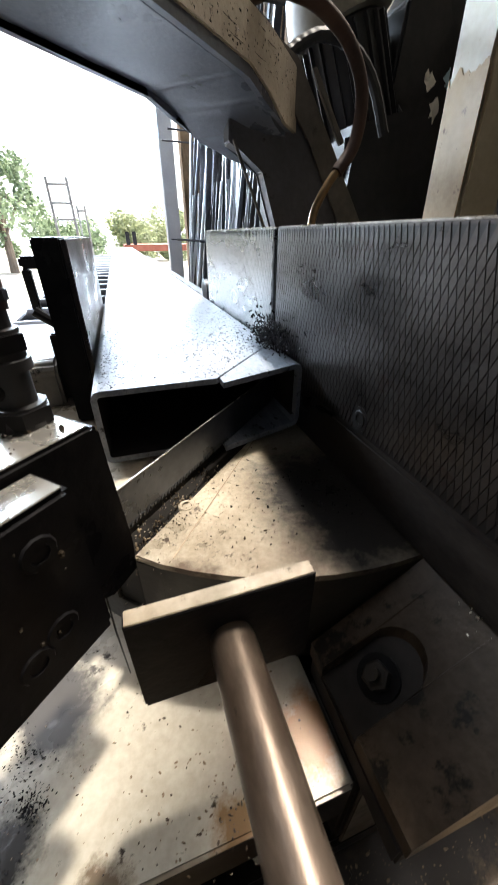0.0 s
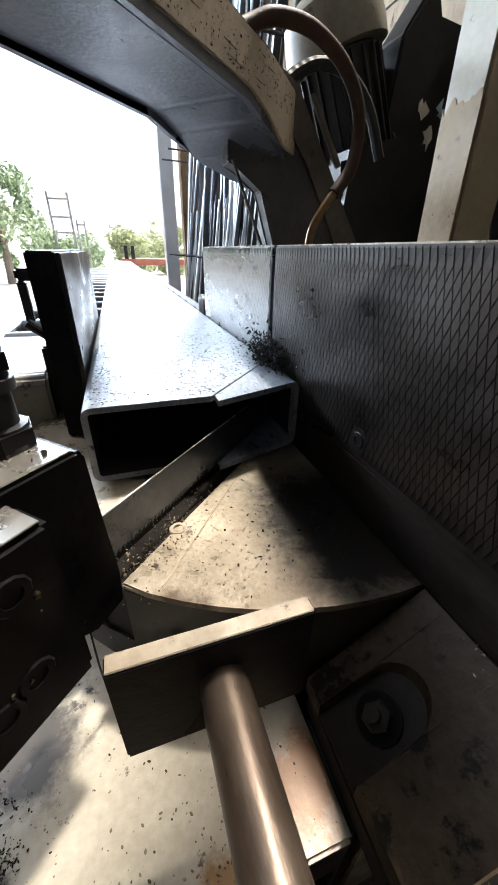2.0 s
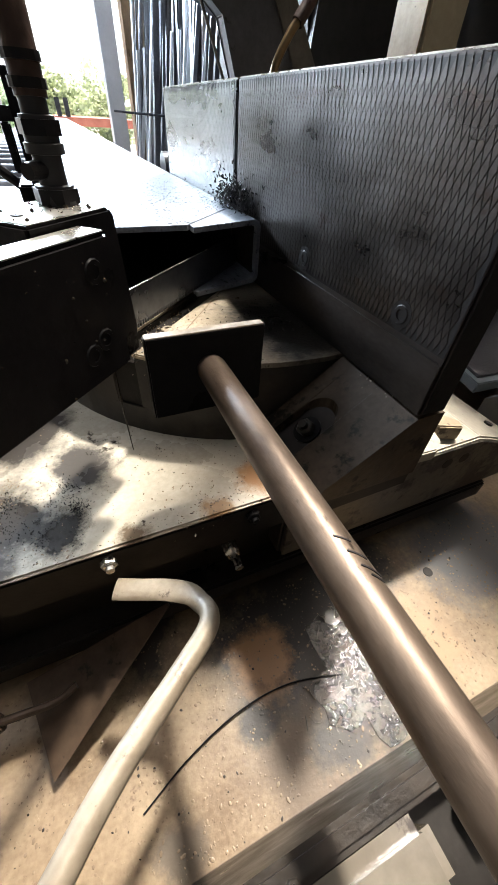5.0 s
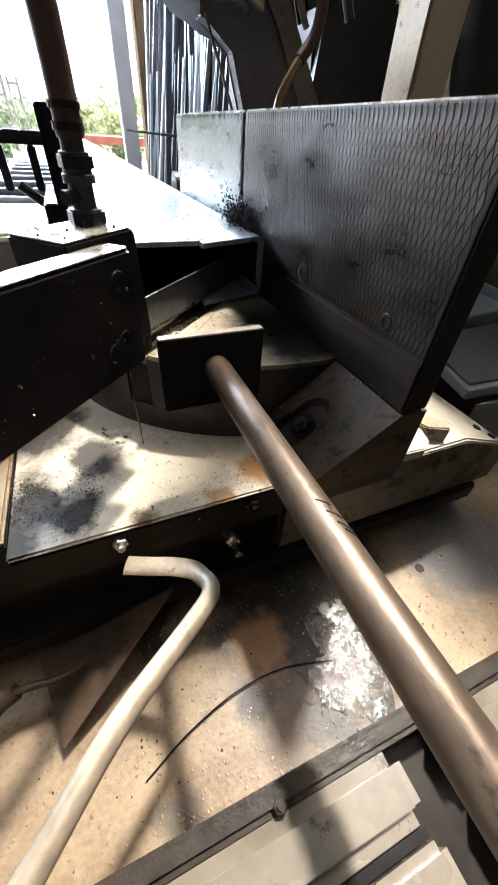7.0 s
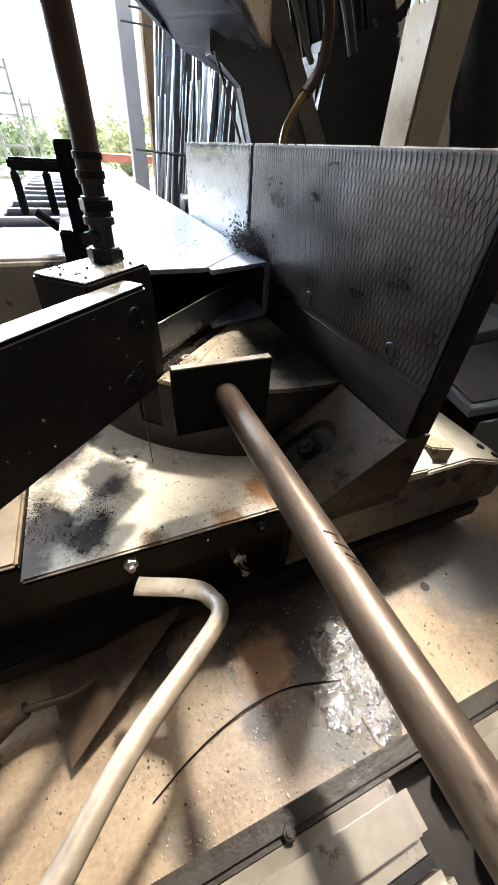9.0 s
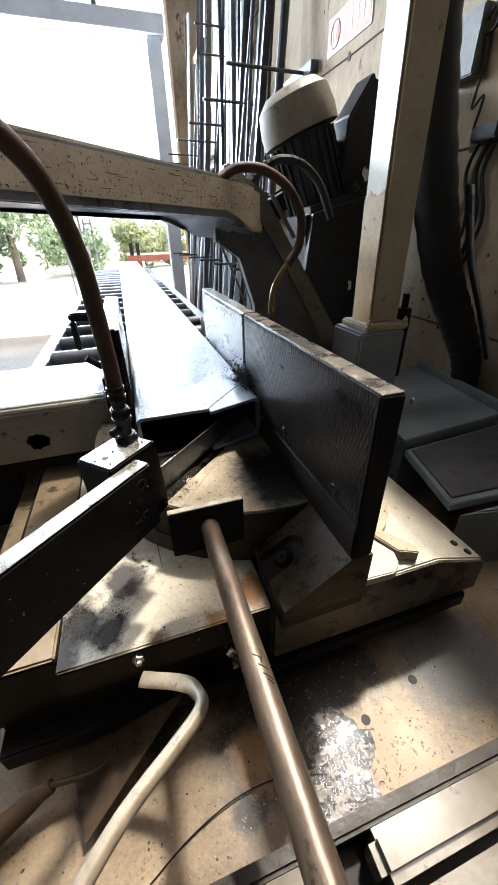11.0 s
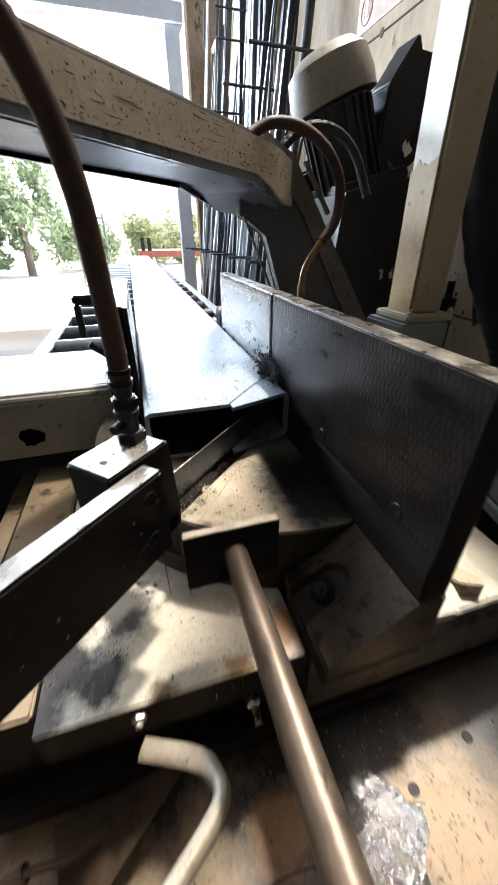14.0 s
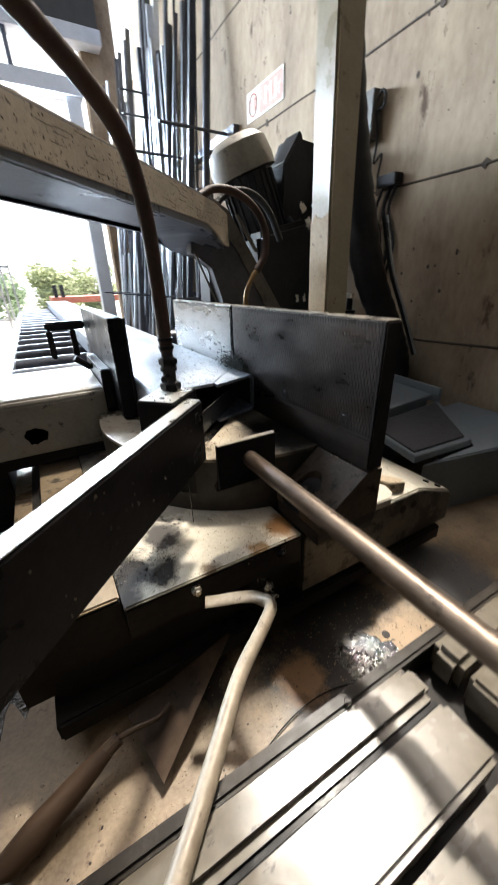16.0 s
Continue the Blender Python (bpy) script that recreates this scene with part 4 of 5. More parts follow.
for i in range(22):
    way = Matrix.Rotation(2 * math.pi * i / 22, 3, ax) @ side
    cross = ax.cross(way)
    bm = bmesh.new()
    v = [bm.verts.new(A + ax * h + way * r + cross * s) for h in (0.08, 0.39) for r in (0.09, 0.104) for s in (-0.002, 0.002)]
    for q in ((0, 1, 3, 2), (4, 5, 7, 6), (0, 1, 5, 4), (2, 3, 7, 6), (0, 2, 6, 4), (1, 3, 7, 5)):
        bm.faces.new([v[j] for j in q])
    part("fin", bm, "motor", motor)
part("terminal_box", prism([(0.50, 1.36), (0.60, 1.42), (0.655, 1.54), (0.592, 1.665), (0.52, 1.56)], 1.0, 1.10, 0.006, None, "y"), "motor", motor, "black terminal box")
part("gearbox", prism([(0.36, 1.32), (0.60, 1.38), (0.68, 1.02), (0.66, 0.80), (0.34, 0.80), (0.38, 1.1)], 0.93, 1.18, 0.02, None, "y"), "motor", motor, "black oily gearbox")
rng = random.Random(2)
for x, z, s in ((0.548, 1.405, 0.022), (0.575, 1.355, 0.020), (0.535, 1.085, 0.018), (0.575, 1.09, 0.017), (0.605, 1.405, 0.022)):
    bm = bmesh.new()
    rag = [bm.verts.new((x + s * 0.7 * math.cos(k * 0.524) * rng.uniform(0.25, 1.2), 0.925 - 0.010 * rng.random(), z + s * math.sin(k * 0.524) * rng.uniform(0.3, 1.5))) for k in range(12)]
    hub = bm.verts.new((x, 0.92, z))
    for k in range(12):
        bm.faces.new((hub, rag[k], rag[(k + 1) % 12]))
    bmesh.ops.solidify(bm, geom=bm.faces[:], thickness=0.0008)
    link("paper_scrap", bm, "paperblue" if x > 0.6 else "white", label="torn pale blue label scrap on the gearbox" if x > 0.6 else "torn white paper scrap stuck on the gearbox", category="paper", group="paper scraps")

# invented black slab and lines that hide the lit wall behind the saw
drive = thing("hydraulic_unit", (0.63, 1.25, 0.6), "black slab added to darken the gap behind the saw", "hydraulic unit")
part("tank", prism([(0.27, 0.60), (0.94, 0.60), (0.94, 1.45), (0.92, 1.70), (0.72, 1.72), (0.67, 1.60), (0.60, 1.56), (0.52, 1.48), (0.44, 1.40), (0.29, 1.34)], 1.22, 1.34, 0.008, None, "y"), "motor", drive, "black ragged slab, added to fill the dark")
for i, x in enumerate((0.47, 0.56, 0.66, 0.74)):
    part("line", sweep(spline([(x, 1.20, 1.50 - 0.03 * i), (x + 0.03, 1.16, 1.35), (x - 0.02, 1.15, 1.15), (x + 0.02, 1.18, 0.90)]), 0.011, 8), "black", drive, "black line added on the slab", True)

# ---- tall post behind the fence ----
post = thing("lift_post", (0.45, 0.63, 0.86), "ivory-painted square steel post with rust-brown edges", "post")
bm = box(0.400, 0.492, 0.585, 0.675, 1.032, 2.7, 0.007)
for v in bm.verts:
    v.co.x -= 0.022 * (v.co.z - 1.03)
part("column", bm, "post", post)
drips = [(0.671 - 0.0815 * i / 16, 1.33 + 0.02 * noise.noise((i * 0.37, 1, 7)) + 0.010 * noise.noise((i * 1.3, 2, 3))) for i in range(17)]
bm = prism([(0.5895, 1.0335), (0.671, 1.0335), *drips], 0.3985, 0.4005, 0, None, "x")
for v in bm.verts:
    v.co.x -= 0.022 * (v.co.z - 1.03)
part("rusty_side", bm, "rusty", post, "rust-stained side of the post")
part("foot_plate", box(0.375, 0.510, 0.560, 0.69, 1.016, 1.0335, 0.004), "post", post, "ivory foot plate")
part("pedestal", box(0.355, 0.500, 0.555, 0.70, 0.55, 1.0155, 0.006), "sheet", post, "dark blue-grey pedestal")
for x in (0.385, 0.502):
    hex_bolt(post, (x, 0.568, 1.0335), (0, 0, 1), 0.008, 0.008, "post")
cyl = thing("lift_cylinder", (0.535, 0.62, 0.9), "small steel hydraulic fitting beside the post foot", "hydraulic fitting")
part("barrel", sweep([(0.535, 0.62, 0.86), (0.535, 0.62, 1.06), (0.535, 0.62, 1.062), (0.535, 0.62, 1.10)], [0.022, 0.022, 0.010, 0.010], 16), "oily", cyl, "", True)
part("nut", sweep([(0.535, 0.62, 1.10), (0.535, 0.62, 1.115)], 0.015, 6), "bare", cyl)
duct = thing("cable_duct", (0.7, 0.7, 0.7), "thick black wrapped cable bundle hanging behind the post", "cable bundle")
part("sleeve", sweep(spline([(0.525, 0.76, 2.02), (0.548, 0.75, 1.82), (0.585, 0.74, 1.60), (0.645, 0.73, 1.38), (0.735, 0.72, 1.15), (0.84, 0.70, 0.97), (0.915, 0.69, 0.84), (0.935, 0.68, 0.70)], 10), [0.052 + 0.010 * math.sin(min(i, 70) / 70 * math.pi) - 0.00012 * i + 0.002 * math.sin(i * 2.1) for i in range(71)], 16), "black", duct, "", True)
for off in (0.045, 0.06):
    part("conduit", sweep(spline([(0.685 + off, 0.69, 1.36), (0.735 + off, 0.67, 1.18), (0.815 + off, 0.65, 1.02), (0.89 + off, 0.63, 0.86)]), 0.006, 8), "barlight" if off > 0.05 else "black", duct, "thin cable strapped beside it", True)
boxw = thing("junction_box", (0.96, 1.07, 1.76), "brown-grey junction box screwed to the concrete wall", "junction box")
part("case", box(0.945, 0.999, 1.00, 1.13, 1.68, 1.84, 0.004), "strip", boxw)
part("gland", sweep(spline([(0.965, 1.00, 1.80), (0.962, 0.975, 1.825), (0.962, 0.955, 1.805), (0.966, 0.965, 1.775), (0.97, 1.00, 1.77)]), 0.005, 8), "motor", boxw, "looped black cable", True)
part("tail", sweep(spline([(0.965, 1.00, 1.77), (0.975, 0.99, 1.68), (0.978, 1.0, 1.60), (0.972, 0.955, 1.62), (0.976, 0.97, 1.54)]), 0.004, 8), "motor", boxw, "thin cable hanging from the box", True)
cables = thing("wall_cables", (0.97, 0.9, 1.0), "loose black cables hanging down the wall", "cables")
for i, y in enumerate((0.86, 0.89, 0.93)):
    part("cable", sweep(spline([(0.985, y, 1.52), (0.98, y + 0.03, 1.42), (0.975, y - 0.02, 1.28), (0.98, y + 0.02, 1.12 - 0.04 * i), (0.985, y - 0.01, 1.0 - 0.05 * i)]), 0.006 + 0.002 * (i == 1), 8), "black", cables, "", True)
part("hook", box(0.95, 0.999, 0.85, 0.95, 1.50, 1.54, 0.004), "motor", cables)

# ---- wall sign ----
sign = thing("wall_sign", (0.996, 1.9, 2.1), "faded red and white warning sign, mostly flaked away", "sign")
part("panel", box(0.9945, 0.9985, 1.70, 2.09, 2.035, 2.175, 0.001), "white", sign)
part("red_field", box(0.9925, 0.9944, 1.71, 1.94, 2.045, 2.165, 0.0004), "redsign", sign, "flaked red field")
part("mark", sweep([(0.9935, 2.015 + 0.045 * math.cos(t), 2.105 + 0.05 * math.sin(t)) for t in np.linspace(0, 6.283, 20)], 0.004, 5), "redsign", sign, "red ring mark")
for y in (1.985, 2.0, 2.03):
    part("bar_mark", box(0.9925, 0.9944, y, y + 0.008, 2.075, 2.135, 0.0003), "redsign", sign)
for y in (1.76, 1.81, 1.86):
    part("bar_mark", box(0.991, 0.9924, y, y + 0.018, 2.065, 2.145, 0.0003), "white", sign)

# ---- covers and chip tray behind the fence ----
cover = thing("coolant_cover", (0.72, 0.6, 0.7), "blue-grey sheet steel cover behind the fence", "machine cover")
part("sheet", prism([(0.44, 0.405), (0.83, 0.44), (0.90, 0.90), (0.52, 0.90)], 0.735, 0.752, 0.002), "sheet", cover)
part("skirt", prism([(0.46, 0.42), (0.82, 0.45), (0.88, 0.88), (0.54, 0.88)], 0.40, 0.734, 0.002), "sheet", cover)
part("upstand", prism([(0.84, 0.42), (0.855, 0.42), (0.93, 0.92), (0.915, 0.92)], 0.72, 0.775, 0.002), "sheet", cover)
part("pin", sweep([(0.62, 0.60, 0.752), (0.615, 0.59, 0.775)], 0.005, 8), "bare", cover, "small bright pin")
chip = thing("chip_tray", (0.6, 0.3, 0.6), "dark chip tray with wet swarf on its mesh", "chip tray")
part("pan", prism([(0.385, 0.175), (0.62, 0.16), (0.86, 0.43), (0.445, 0.40)], 0.70, 0.722, 0.002), "sheet", chip)
part("mesh", prism([(0.40, 0.19), (0.61, 0.178), (0.82, 0.415), (0.455, 0.388)], 0.7225, 0.728, 0.001), "chips", chip, "wet swarf on black mesh")
part("apron", prism([(0.40, 0.16), (0.98, 0.05), (0.98, 0.42), (0.86, 0.42), (0.63, 0.15)], 0.40, 0.70, 0.004), "sheet", chip, "dark grey apron")

# ---- drip tray ----
tray = thing("drip_tray", (0, -0.05, 0.40), "cream drip tray, stained brown and wet, with shade and sun painted on", "drip tray")
part("floor", box(-0.95, 0.98, -0.19, 0.98, 0.505, 0.525, 0.001), "tray", tray)
part("front_wall", box(-0.95, 0.98, -0.2, -0.1895, 0.40, 0.772, 0.002), "curb", tray, "dark oily inner side of the tray front")
part("rim", box(-0.95, 0.98, -0.2030, -0.1885, 0.7635, 0.7765, 0.0035), "curb", tray, "rolled rusty rim", True)
part("leg", box(-0.85, -0.70, 0.0, 0.8, 0.0, 0.504, 0.004), "castdark", tray)
part("leg", box(0.70, 0.85, 0.0, 0.8, 0.0, 0.504, 0.004), "castdark", tray)
# added cream block stands for a bright sunlit patch beside the rails
part("side_pan", box(-0.74, -0.60, 0.45, 0.90, 0.53, 0.60, 0.003), "panel", tray, "cream block added for a sunlit patch")
for x, y in ((0.040, -0.058), (0.16, -0.031), (-0.05, -0.10)):
    part("hole", sweep([(x, y, 0.5245), (x, y, 0.5262)], 0.008, 14), "inside", tray)
rng = random.Random(11)

part("puddle", puddle(-0.040, -0.100, 0.060, 0.075, 2.0, 0.5255), "pool", tray, "dark pool of cutting fluid and chips")
part("puddle", puddle(-0.62, 0.42, 0.055, 0.33, 9.0, 0.5256), "wet", tray, "wet strip beside the rails")
# curled strips stand for the fluid's glints as well as its chips
bm = bmesh.new()
for _ in range(150):
    x, y = rng.gauss(-0.045, 0.036), rng.gauss(-0.102, 0.038)
    if y > 0.03 or y < -0.183:
        continue
    way, bend, size = rng.uniform(0, 6.28), rng.uniform(-2.2, 2.2), rng.uniform(0.003, 0.0085)
    pts = []
    for s in range(5):
        x, y, way = x + size * 0.45 * math.cos(way), y + size * 0.45 * math.sin(way), way + bend * 0.5
        pts.append((x, y, 0.5268 + 0.0006 * math.sin(s * 0.8)))
    r = rng.uniform(0.0003, 0.0008)
    sweep(pts, [r * 0.5, r, r * 1.2, r, r * 0.5], 6, bm)
part("swarf", bm, "swarf", tray, "curled strips drawn for the pool's glints and chips", True)["kind"] = "stuff"
for mat, count, low in (("drop", 2700, 0.0005), ("tray", 900, 0.0006), ("curb", 300, 0.0004)):
    bm = bmesh.new()
    for _ in range(count):
        x, y = rng.uniform(-0.6, 0.36), rng.uniform(-0.186, 0.04)
        r = low + 0.0017 * rng.random() ** 3
        m = Matrix.Translation((x, y, 0.5252)) @ Matrix.Rotation(rng.uniform(0, 3), 4, "Z") @ Matrix.Diagonal((r * rng.uniform(0.8, 1.7), r * 0.9, r * 0.6, 1))
        bmesh.ops.create_icosphere(bm, subdivisions=1, radius=1, matrix=m)
    part("spatter", bm, mat, tray, "wet drops and chips", True)["kind"] = "stuff"
wire = link("wire", sweep(spline([(-0.33, -0.125, 0.527), (-0.27, -0.10, 0.529), (-0.20, -0.083, 0.531), (-0.13, -0.082, 0.529), (-0.06, -0.10, 0.527)]), 0.0011, 6), "oily", label="thin dark bent wire lying in the tray", category="wire")

# ---- front guard ----
guard = thing("front_guard", (-0.3, -0.25, 0.6), "cream enamelled front guard panels with dark gaps between", "machine guard")
for x0, x1 in ((-0.95, -0.146), (-0.104, 0.98)):
    part("upper_panel", box(x0, x1, -0.240, -0.2035, 0.735, 0.781, 0.008), "panel", guard, "cream enamelled strip", True)
    part("lower_panel", box(x0, x1, -0.302, -0.2475, 0.735, 0.779, 0.005), "panel", guard, "cream enamelled strip", True)
    part("bottom_panel", box(x0, x1, -0.40, -0.309, 0.72, 0.770, 0.010), "panel", guard, "cream enamelled strip", True)
# backing painted near-black for the shade in the panel gaps
part("backing", box(-0.95, 0.98, -0.42, -0.202, 0.40, 0.734, 0.004), "castdark", guard, "backing frame, darkened so that the gaps read black")
# added black strip paints the shade between the two panels
part("chain_strip", box(-0.95, -0.15, -0.2465, -0.2405, 0.735, 0.770, 0.001), "oily", guard, "black strip added as the gap's shade")
hex_bolt(guard, (-0.230, -0.2005, 0.776), (0, 0, 1), 0.0045, 0.003, "curb")

# ---- loose tools ----
trowel = thing("trowel", (-0.42, -0.02, 0.545), "old pointed mason's trowel with a dark wooden handle", "trowel")
tip, c1, c2 = Vector((-0.246, 0.040, 0.622)), Vector((-0.408, -0.066, 0.545)), Vector((-0.432, 0.038, 0.556))
bm = bmesh.new()
up = (c1 - tip).cross(c2 - tip).normalized()
up = up if up.z > 0 else -up
outline = [tip + (c1 - tip).normalized() * 0.008, c1, c2, tip + (c2 - tip).normalized() * 0.008]
lo = [bm.verts.new(p - up * 0.0008) for p in outline]
hi = [bm.verts.new(p + up * 0.0008) for p in outline]
bm.faces.new(lo), bm.faces.new(hi)
for s in range(4):
    bm.faces.new((lo[s], lo[(s + 1) % 4], hi[(s + 1) % 4], hi[s]))
part("blade", bm, "trowel", trowel, "brown stained steel blade")
part("tang", sweep(spline([(-0.372, 0.004, 0.582), (-0.395, -0.004, 0.582), (-0.425, -0.004, 0.588), (-0.455, 0.0, 0.582)]), [0.0045] * 24 + [0.0055], 10), "trowel", trowel, "bent steel tang", True)
part("ferrule", sweep([(-0.448, 0.0, 0.581), (-0.468, -0.004, 0.576)], [0.0095, 0.0105], 14), "trowel", trowel)
part("handle", sweep([(-0.466, -0.004, 0.576), (-0.485, -0.010, 0.571), (-0.52, -0.022, 0.563), (-0.56, -0.036, 0.555), (-0.592, -0.047, 0.548), (-0.60, -0.05, 0.546)], [0.0105, 0.0135, 0.0165, 0.0185, 0.016, 0.009], 16), "wood", trowel, "dark worn wooden handle", True)

hook = thing("hook_rod", (-0.30, -0.1, 0.78), "bright steel rod with a flattened bent hook end", "hooked rod")
hp = [(-0.226, -0.034, 0.755), (-0.2245, -0.046, 0.760), (-0.232, -0.060, 0.765), (-0.262, -0.085, 0.772), (-0.316, -0.128, 0.784), (-0.376, -0.188, 0.7885), (-0.44, -0.25, 0.792), (-0.60, -0.40, 0.80)]
part("shaft", sweep(spline(hp), 0.0085, 16), "hook", hook, "", True)
bm = bmesh.new()
q = spline([(-0.226, -0.036, 0.755), (-0.234, -0.020, 0.752), (-0.252, -0.007, 0.749), (-0.275, 0.004, 0.746), (-0.296, 0.014, 0.744)], 5)
rows = []
for i, p in enumerate(q):
    w = 0.0085 + 0.002 * min(i / 6, 1)
    t = 0.0085 - 0.0055 * min(i / 8, 1)
    way = (q[min(i + 1, len(q) - 1)] - q[max(i - 1, 0)]).normalized()
    sd = way.cross(Vector((0, 0, 1))).normalized()
    u2 = sd.cross(way)
    rows.append([bm.verts.new(p + sd * w * math.cos(s) + u2 * t * math.sin(s)) for s in np.linspace(0, 2 * math.pi, 14, endpoint=False)])
for r, s in zip(rows, rows[1:]):
    for j in range(14):
        bm.faces.new((r[j], r[(j + 1) % 14], s[(j + 1) % 14], s[j]))
bm.faces.new(rows[0]), bm.faces.new(rows[-1])
part("flattened_end", bm, "hook", hook, "flat scraped hook tip", True)

# ---- vise jaw and its carriage ----
jaw = thing("vise_jaw", (-0.272, 0.7, 0.875), "upright dark steel vise jaw beside the tube", "vise jaw")
part("plate", box(-0.288, -0.2575, 0.478, 0.955, 0.8755, 1.100, 0.002), "oily", jaw)
k = part("liner", box(-0.2572, -0.2515, 0.480, 0.953, 0.8765, 1.098, 0.001), "fence", jaw, "grey ridged liner")
part("clamp_bar", box(-0.400, -0.2885, 0.918, 0.946, 1.040, 1.064, 0.005), "oily", jaw, "black clamp bar behind the jaw")
for x in (-0.400, -0.335):
    part("clamp_leg", box(x, x + 0.017, 0.922, 0.942, 0.955, 1.0397, 0.003), "oily", jaw, "short black leg of the clamp")
part("clamp_pin", sweep([(-0.35, 0.70, 0.99), (-0.32, 0.70, 0.965), (-0.29, 0.70, 0.97)], 0.009, 10), "oily", jaw)
carriage = thing("vise_carriage", (-0.6, 0.7, 0.77), "beige cast vise carriage, rounded edge, black oil stains", "vise carriage")
prof = [(0.550, 0.805), (0.550, 0.925), (0.556, 0.937), (0.568, 0.942), (0.83, 0.944), (0.83, 0.80)]
part("body", prism(prof, -1.3, -0.312, 0.004, None, "x"), "carriage", carriage)
part("lower_lip", box(-1.3, -0.33, 0.556, 0.80, 0.775, 0.8045, 0.004), "castdark", carriage)
part("neck", box(-0.3115, -0.2885, 0.56, 0.82, 0.88, 0.98, 0.003), "castdark", carriage)
bm = bmesh.new()
rag = [bm.verts.new((-0.475 + 0.024 * math.cos(t) * (1 + 0.5 * noise.noise((math.cos(t) * 2, math.sin(t) * 2, 4))), 0.5488, 0.852 + 0.020 * math.sin(t) * (1 + 0.6 * noise.noise((math.cos(t) * 2, math.sin(t) * 2, 9))))) for t in np.linspace(0, 6.28, 26, endpoint=False)]
bm.faces.new(rag)
bmesh.ops.solidify(bm, geom=bm.faces[:], thickness=-0.0011)
part("oil_patch", bm, "oily", carriage, "black ragged oil patch")
link("machine_stand", box(-1.3, -0.56, 0.60, 0.80, 0.0, 0.774, 0.004), "castdark", label="dark stand under the vise carriage", category="stand")

# ---- roller conveyor ----
conveyor = thing("roller_conveyor", (-0.2, 3.2, 0.0), "grey steel roller conveyor carrying the tube to the yard door", "roller conveyor")
for x in (-0.57, 0.16):
    part("side_rail", box(x - 0.025, x + 0.025, 1.05, 5.5, 0.775, 0.862, 0.003), "bar", conveyor)
for y in (1.2, 3.2, 5.2):
    for x in (-0.57, 0.16):
        part("leg", box(x - 0.03, x + 0.03, y - 0.03, y + 0.03, 0.0, 0.774, 0.003), "bar", conveyor)
roller = part("roller", sweep([(-0.54, 1.02, 0.8455), (-0.535, 1.02, 0.8455), (0.125, 1.02, 0.8455), (0.13, 1.02, 0.8455)], [0.028, 0.0325, 0.0325, 0.028], 18), "bar", conveyor, "dark steel roller", True)
for i in range(1, 20):
    ob = roller.copy()
    scene.collection.objects.link(ob)
    ob.location = roller.location + Vector((0, 0.232 * i, 0))
stub = link("guide_roller", sweep([(0.03, 1.10, 0.955), (0.26, 1.10, 0.955), (0.262, 1.10, 0.955), (0.30, 1.10, 0.955)], [0.035, 0.035, 0.02, 0.02], 18), "bar", label="dark side roller behind the short fence", category="roller", smooth=True)

# ---- stock leaning on the wall ----
rng = random.Random(21)


def stock(y, x, lean, tall, wide, deep, mat, kind):
    if kind == 0:
        bm = box(-wide / 2, wide / 2, -deep / 2, deep / 2, 0, tall, 0.001)
    elif kind == 1:
        bm = prism([(-wide / 2, -wide / 2), (wide / 2, -wide / 2), (wide / 2, -wide / 2 + 0.005), (-wide / 2 + 0.005, -wide / 2 + 0.005), (-wide / 2 + 0.005, wide / 2), (-wide / 2, wide / 2)], 0, tall)
    else:
        bm = sweep([(0, 0, 0), (0, 0, tall)], wide / 2, 10)
    ob = link("steel_bar", bm, mat, label={0: "flat steel bar leaning on the wall rack", 1: "angle steel bar leaning on the wall rack", 2: "round steel bar leaning on the wall rack"}[kind],
              category="steel bar", group="bars on the wall rack")
    ob.matrix_world = pose(x, y, 0, rng.uniform(-2.2, 2.2), lean, rng.uniform(-20, 20))
    return ob


for i in range(64):
    y = 2.35 + 2.9 * (i / 64) + rng.uniform(-0.03, 0.03)
    tall = rng.choice((1.5, 1.9, 2.4, 2.9, 3.3))
    x = 0.60 + rng.uniform(-0.06, 0.12)
    lean = math.degrees(math.atan2(0.93 - x, tall if tall > 1.6 else 3))
    stock(y, x, lean, tall, rng.choice((0.016, 0.025, 0.04, 0.05)), rng.choice((0.006, 0.012, 0.04)), rng.choice(("bar", "bar", "barlight", "bar")), rng.randrange(3))
for i in range(12):
    y = 3.05 + 0.5 * (i / 12)
    stock(y, 0.72 + rng.uniform(-0.02, 0.05), 2.6, rng.uniform(2.7, 3.05), rng.choice((0.03, 0.05)), 0.02, "barlight" if i % 3 == 0 else "bar", i % 3)
rack = thing("stock_rack", (0.9, 3.5, 1.2), "steel wall rack with long pins holding bar stock", "rack")
for z in (1.02, 2.02):
    part("rail", box(0.955, 0.998, 2.2, 5.4, z, z + 0.05, 0.002), "bar", rack)
    for y in (2.3, 2.9, 3.5, 4.1, 4.8, 5.35):
        part("pin", sweep([(0.998, y, z + 0.02), (0.50, y, z + 0.03)], 0.009, 8), "bar", rack)
for z in (2.47, 2.63):
    part("pin", sweep([(0.998, 3.55, z), (0.62, 3.55, z + 0.005)], 0.007, 8), "bar", rack)

# ---- the yard ----
trailer = thing("trailer", (0.6, 9.0, 0.0), "faded red flatbed trailer standing in the yard", "trailer")
part("bed", box(-0.05, 1.6, 8.3, 9.6, 0.82, 0.93, 0.01), "red", trailer)
part("leg", box(0.1, 0.2, 8.5, 8.6, 0.0, 0.82, 0.005), "red", trailer)
part("leg", box(1.3, 1.4, 8.5, 8.6, 0.0, 0.82, 0.005), "red", trailer)
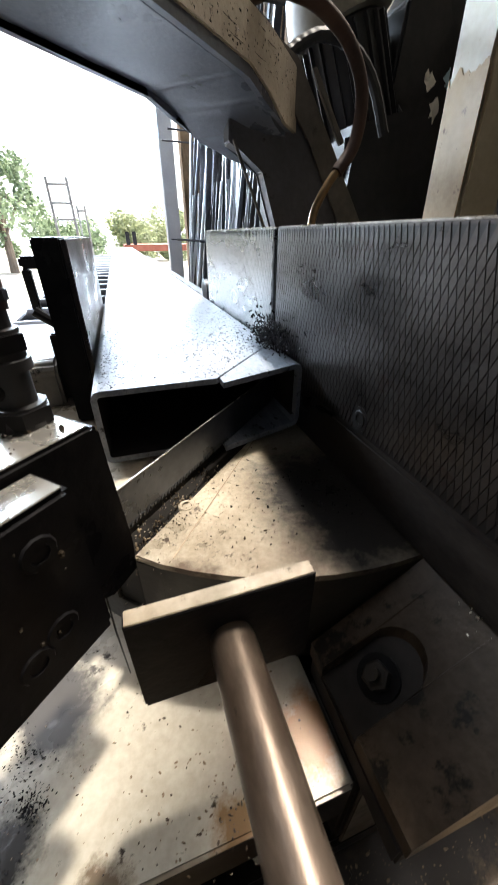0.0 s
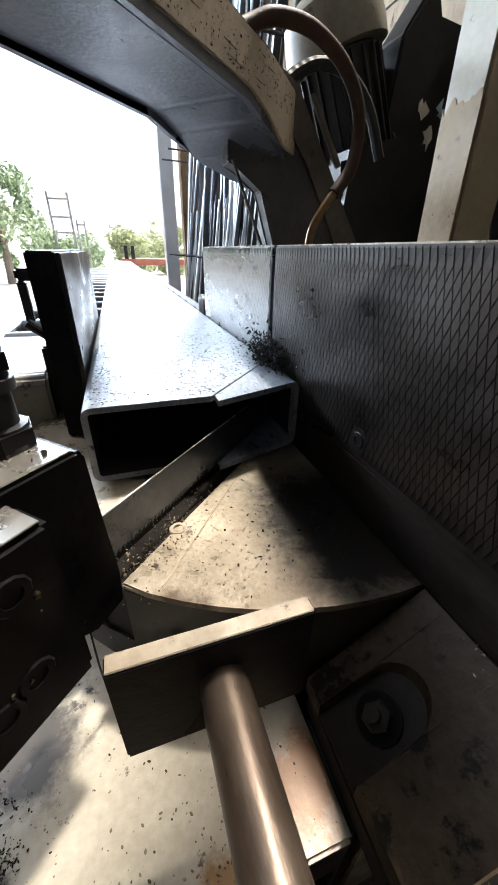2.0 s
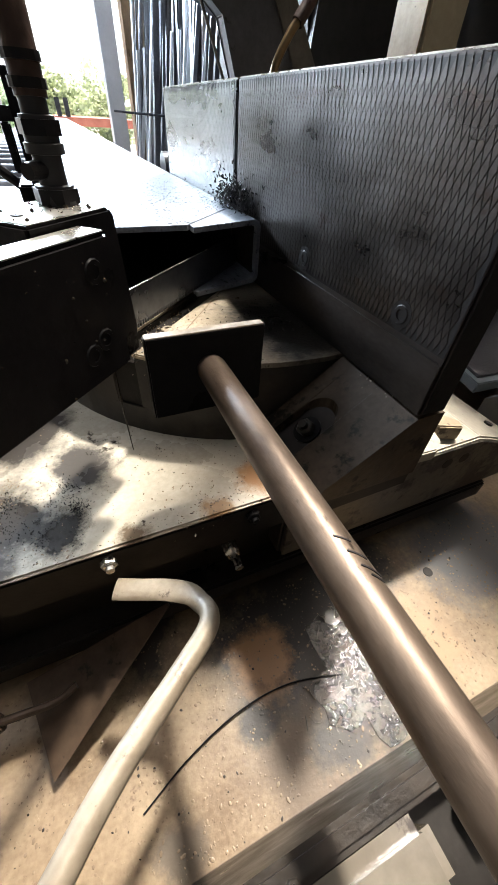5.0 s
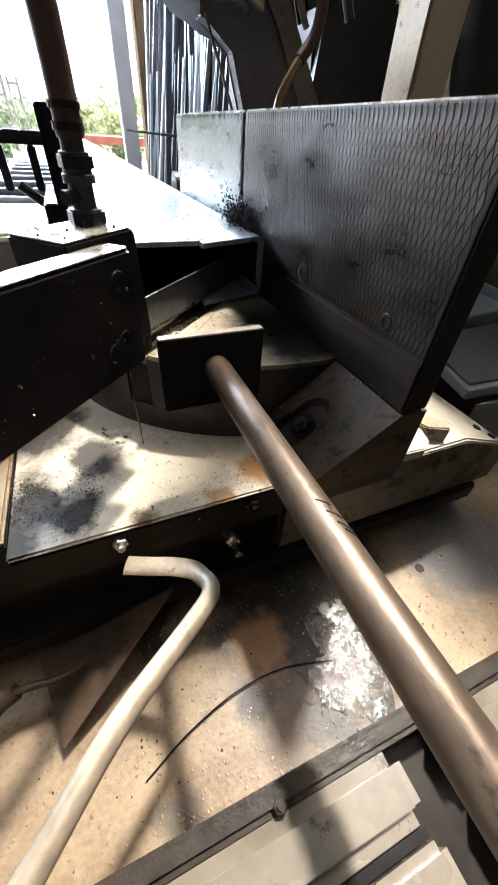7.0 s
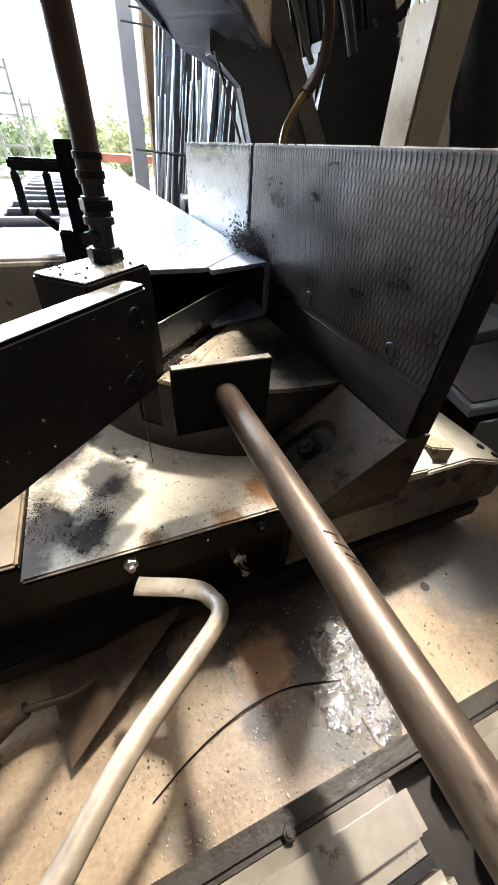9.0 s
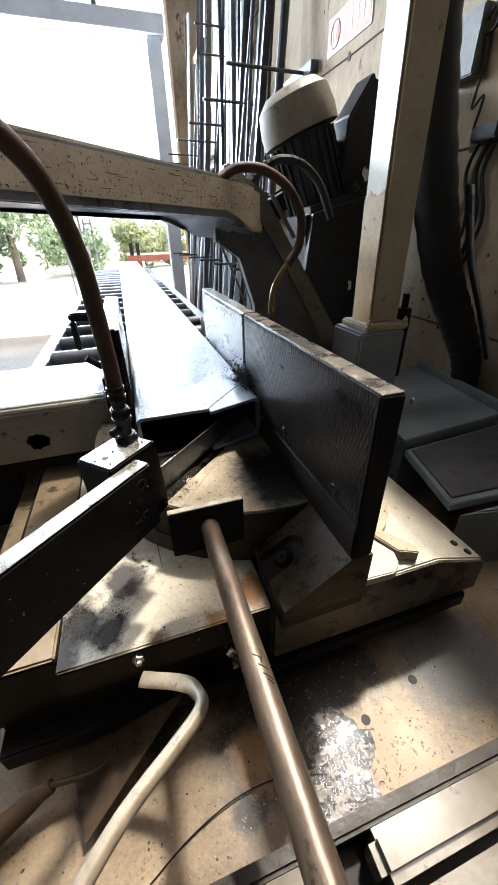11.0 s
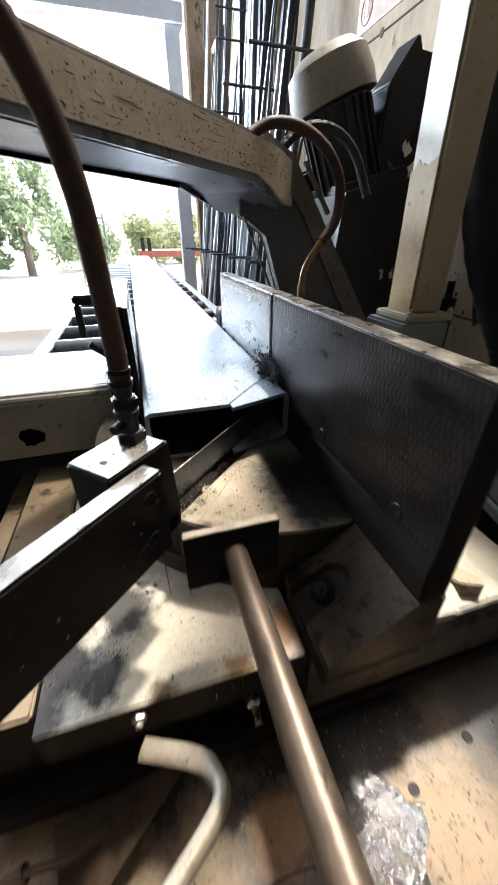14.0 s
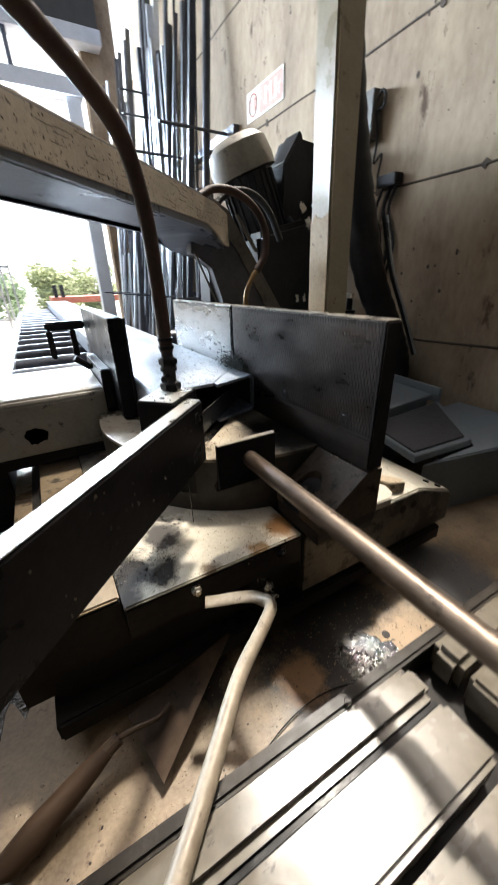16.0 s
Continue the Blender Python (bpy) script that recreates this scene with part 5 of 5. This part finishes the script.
for x in (0.0, 0.13):
    part("stake", box(x, x + 0.07, 8.32, 8.42, 0.93, 1.16, 0.004), "bar", trailer, "dark stake")
frame_rack = thing("ladder_rack", (-1.1, 9.0, 0.0), "tall pale steel ladder frame in the yard", "steel frame")
for x in (-1.29, -0.93):
    part("upright", box(x, x + 0.045, 8.98, 9.03, 0.0, 2.05, 0.003), "barlight", frame_rack)
for z in (0.5, 0.95, 1.35, 1.62, 1.92):
    part("rung", box(-1.2449, -0.9301, 8.985, 9.025, z, z + 0.035, 0.003), "barlight", frame_rack)
for x in (-0.84, -0.70):
    part("upright", box(x, x + 0.035, 9.0, 9.04, 0.0, 1.6, 0.003), "barlight", frame_rack)
part("rung", box(-0.8049, -0.7001, 9.0, 9.03, 1.5, 1.54, 0.003), "barlight", frame_rack)


def tree(place, tall, wide, mat, seed, label):
    r = random.Random(seed)
    t = thing("tree", place, label, "tree", "trees in the yard")
    p = Vector(place)
    part("trunk", sweep([p, p + Vector((0.05, 0, tall * 0.3)), p + Vector((-0.05, 0.1, tall * 0.7))], [0.14, 0.11, 0.04], 10), "bark", t)
    for i in range(5):
        w = Vector((math.cos(i * 1.3), math.sin(i * 1.3), 0)) * wide * 0.35
        part("limb", sweep([p + Vector((0, 0, tall * 0.3)), p + w * 0.5 + Vector((0, 0, tall * 0.5)), p + w + Vector((0, 0, tall * 0.68))], [0.06, 0.04, 0.015], 6), "bark", t)
    bm = bmesh.new()
    lumps = [(p + Vector((r.uniform(-1, 1) * wide * 0.5, r.uniform(-1, 1) * wide * 0.4, tall * r.uniform(0.12, 0.95))), r.uniform(0.25, 0.6)) for _ in range(26)]
    for centre, size in lumps:
        for _ in range(170):
            way = Vector((r.gauss(0, 1), r.gauss(0, 1), r.gauss(0, 1)))
            c = centre + way.normalized() * size * r.uniform(0.5, 1.0)
            s = r.uniform(0.05, 0.10)
            u = Vector((r.uniform(-1, 1), r.uniform(-1, 1), r.uniform(-1, 1))).normalized() * s
            v = u.orthogonal().normalized() * s * 0.6
            bm.faces.new([bm.verts.new(q) for q in (c - u, c + v, c + u, c - v)])
    part("crown", bm, mat, t)["kind"] = "stuff"


tree((-3.6, 15.0, 0), 3.4, 2.6, "leaf", 1, "full green tree beyond the yard")
tree((-5.2, 15.5, 0), 3.9, 3.0, "leaf", 2, "full green tree beyond the yard")
tree((-7.2, 15.2, 0), 3.6, 3.0, "leaf", 6, "full green tree beyond the yard")
tree((-1.9, 17.0, 0), 1.5, 2.2, "leaf", 3, "low green bush beyond the yard")
tree((0.62, 19.0, 0), 1.7, 1.3, "leaf2", 4, "yellow-green bush behind the trailer")
tree((2.4, 20.0, 0), 2.0, 1.8, "leaf2", 5, "yellow-green bush behind the trailer")
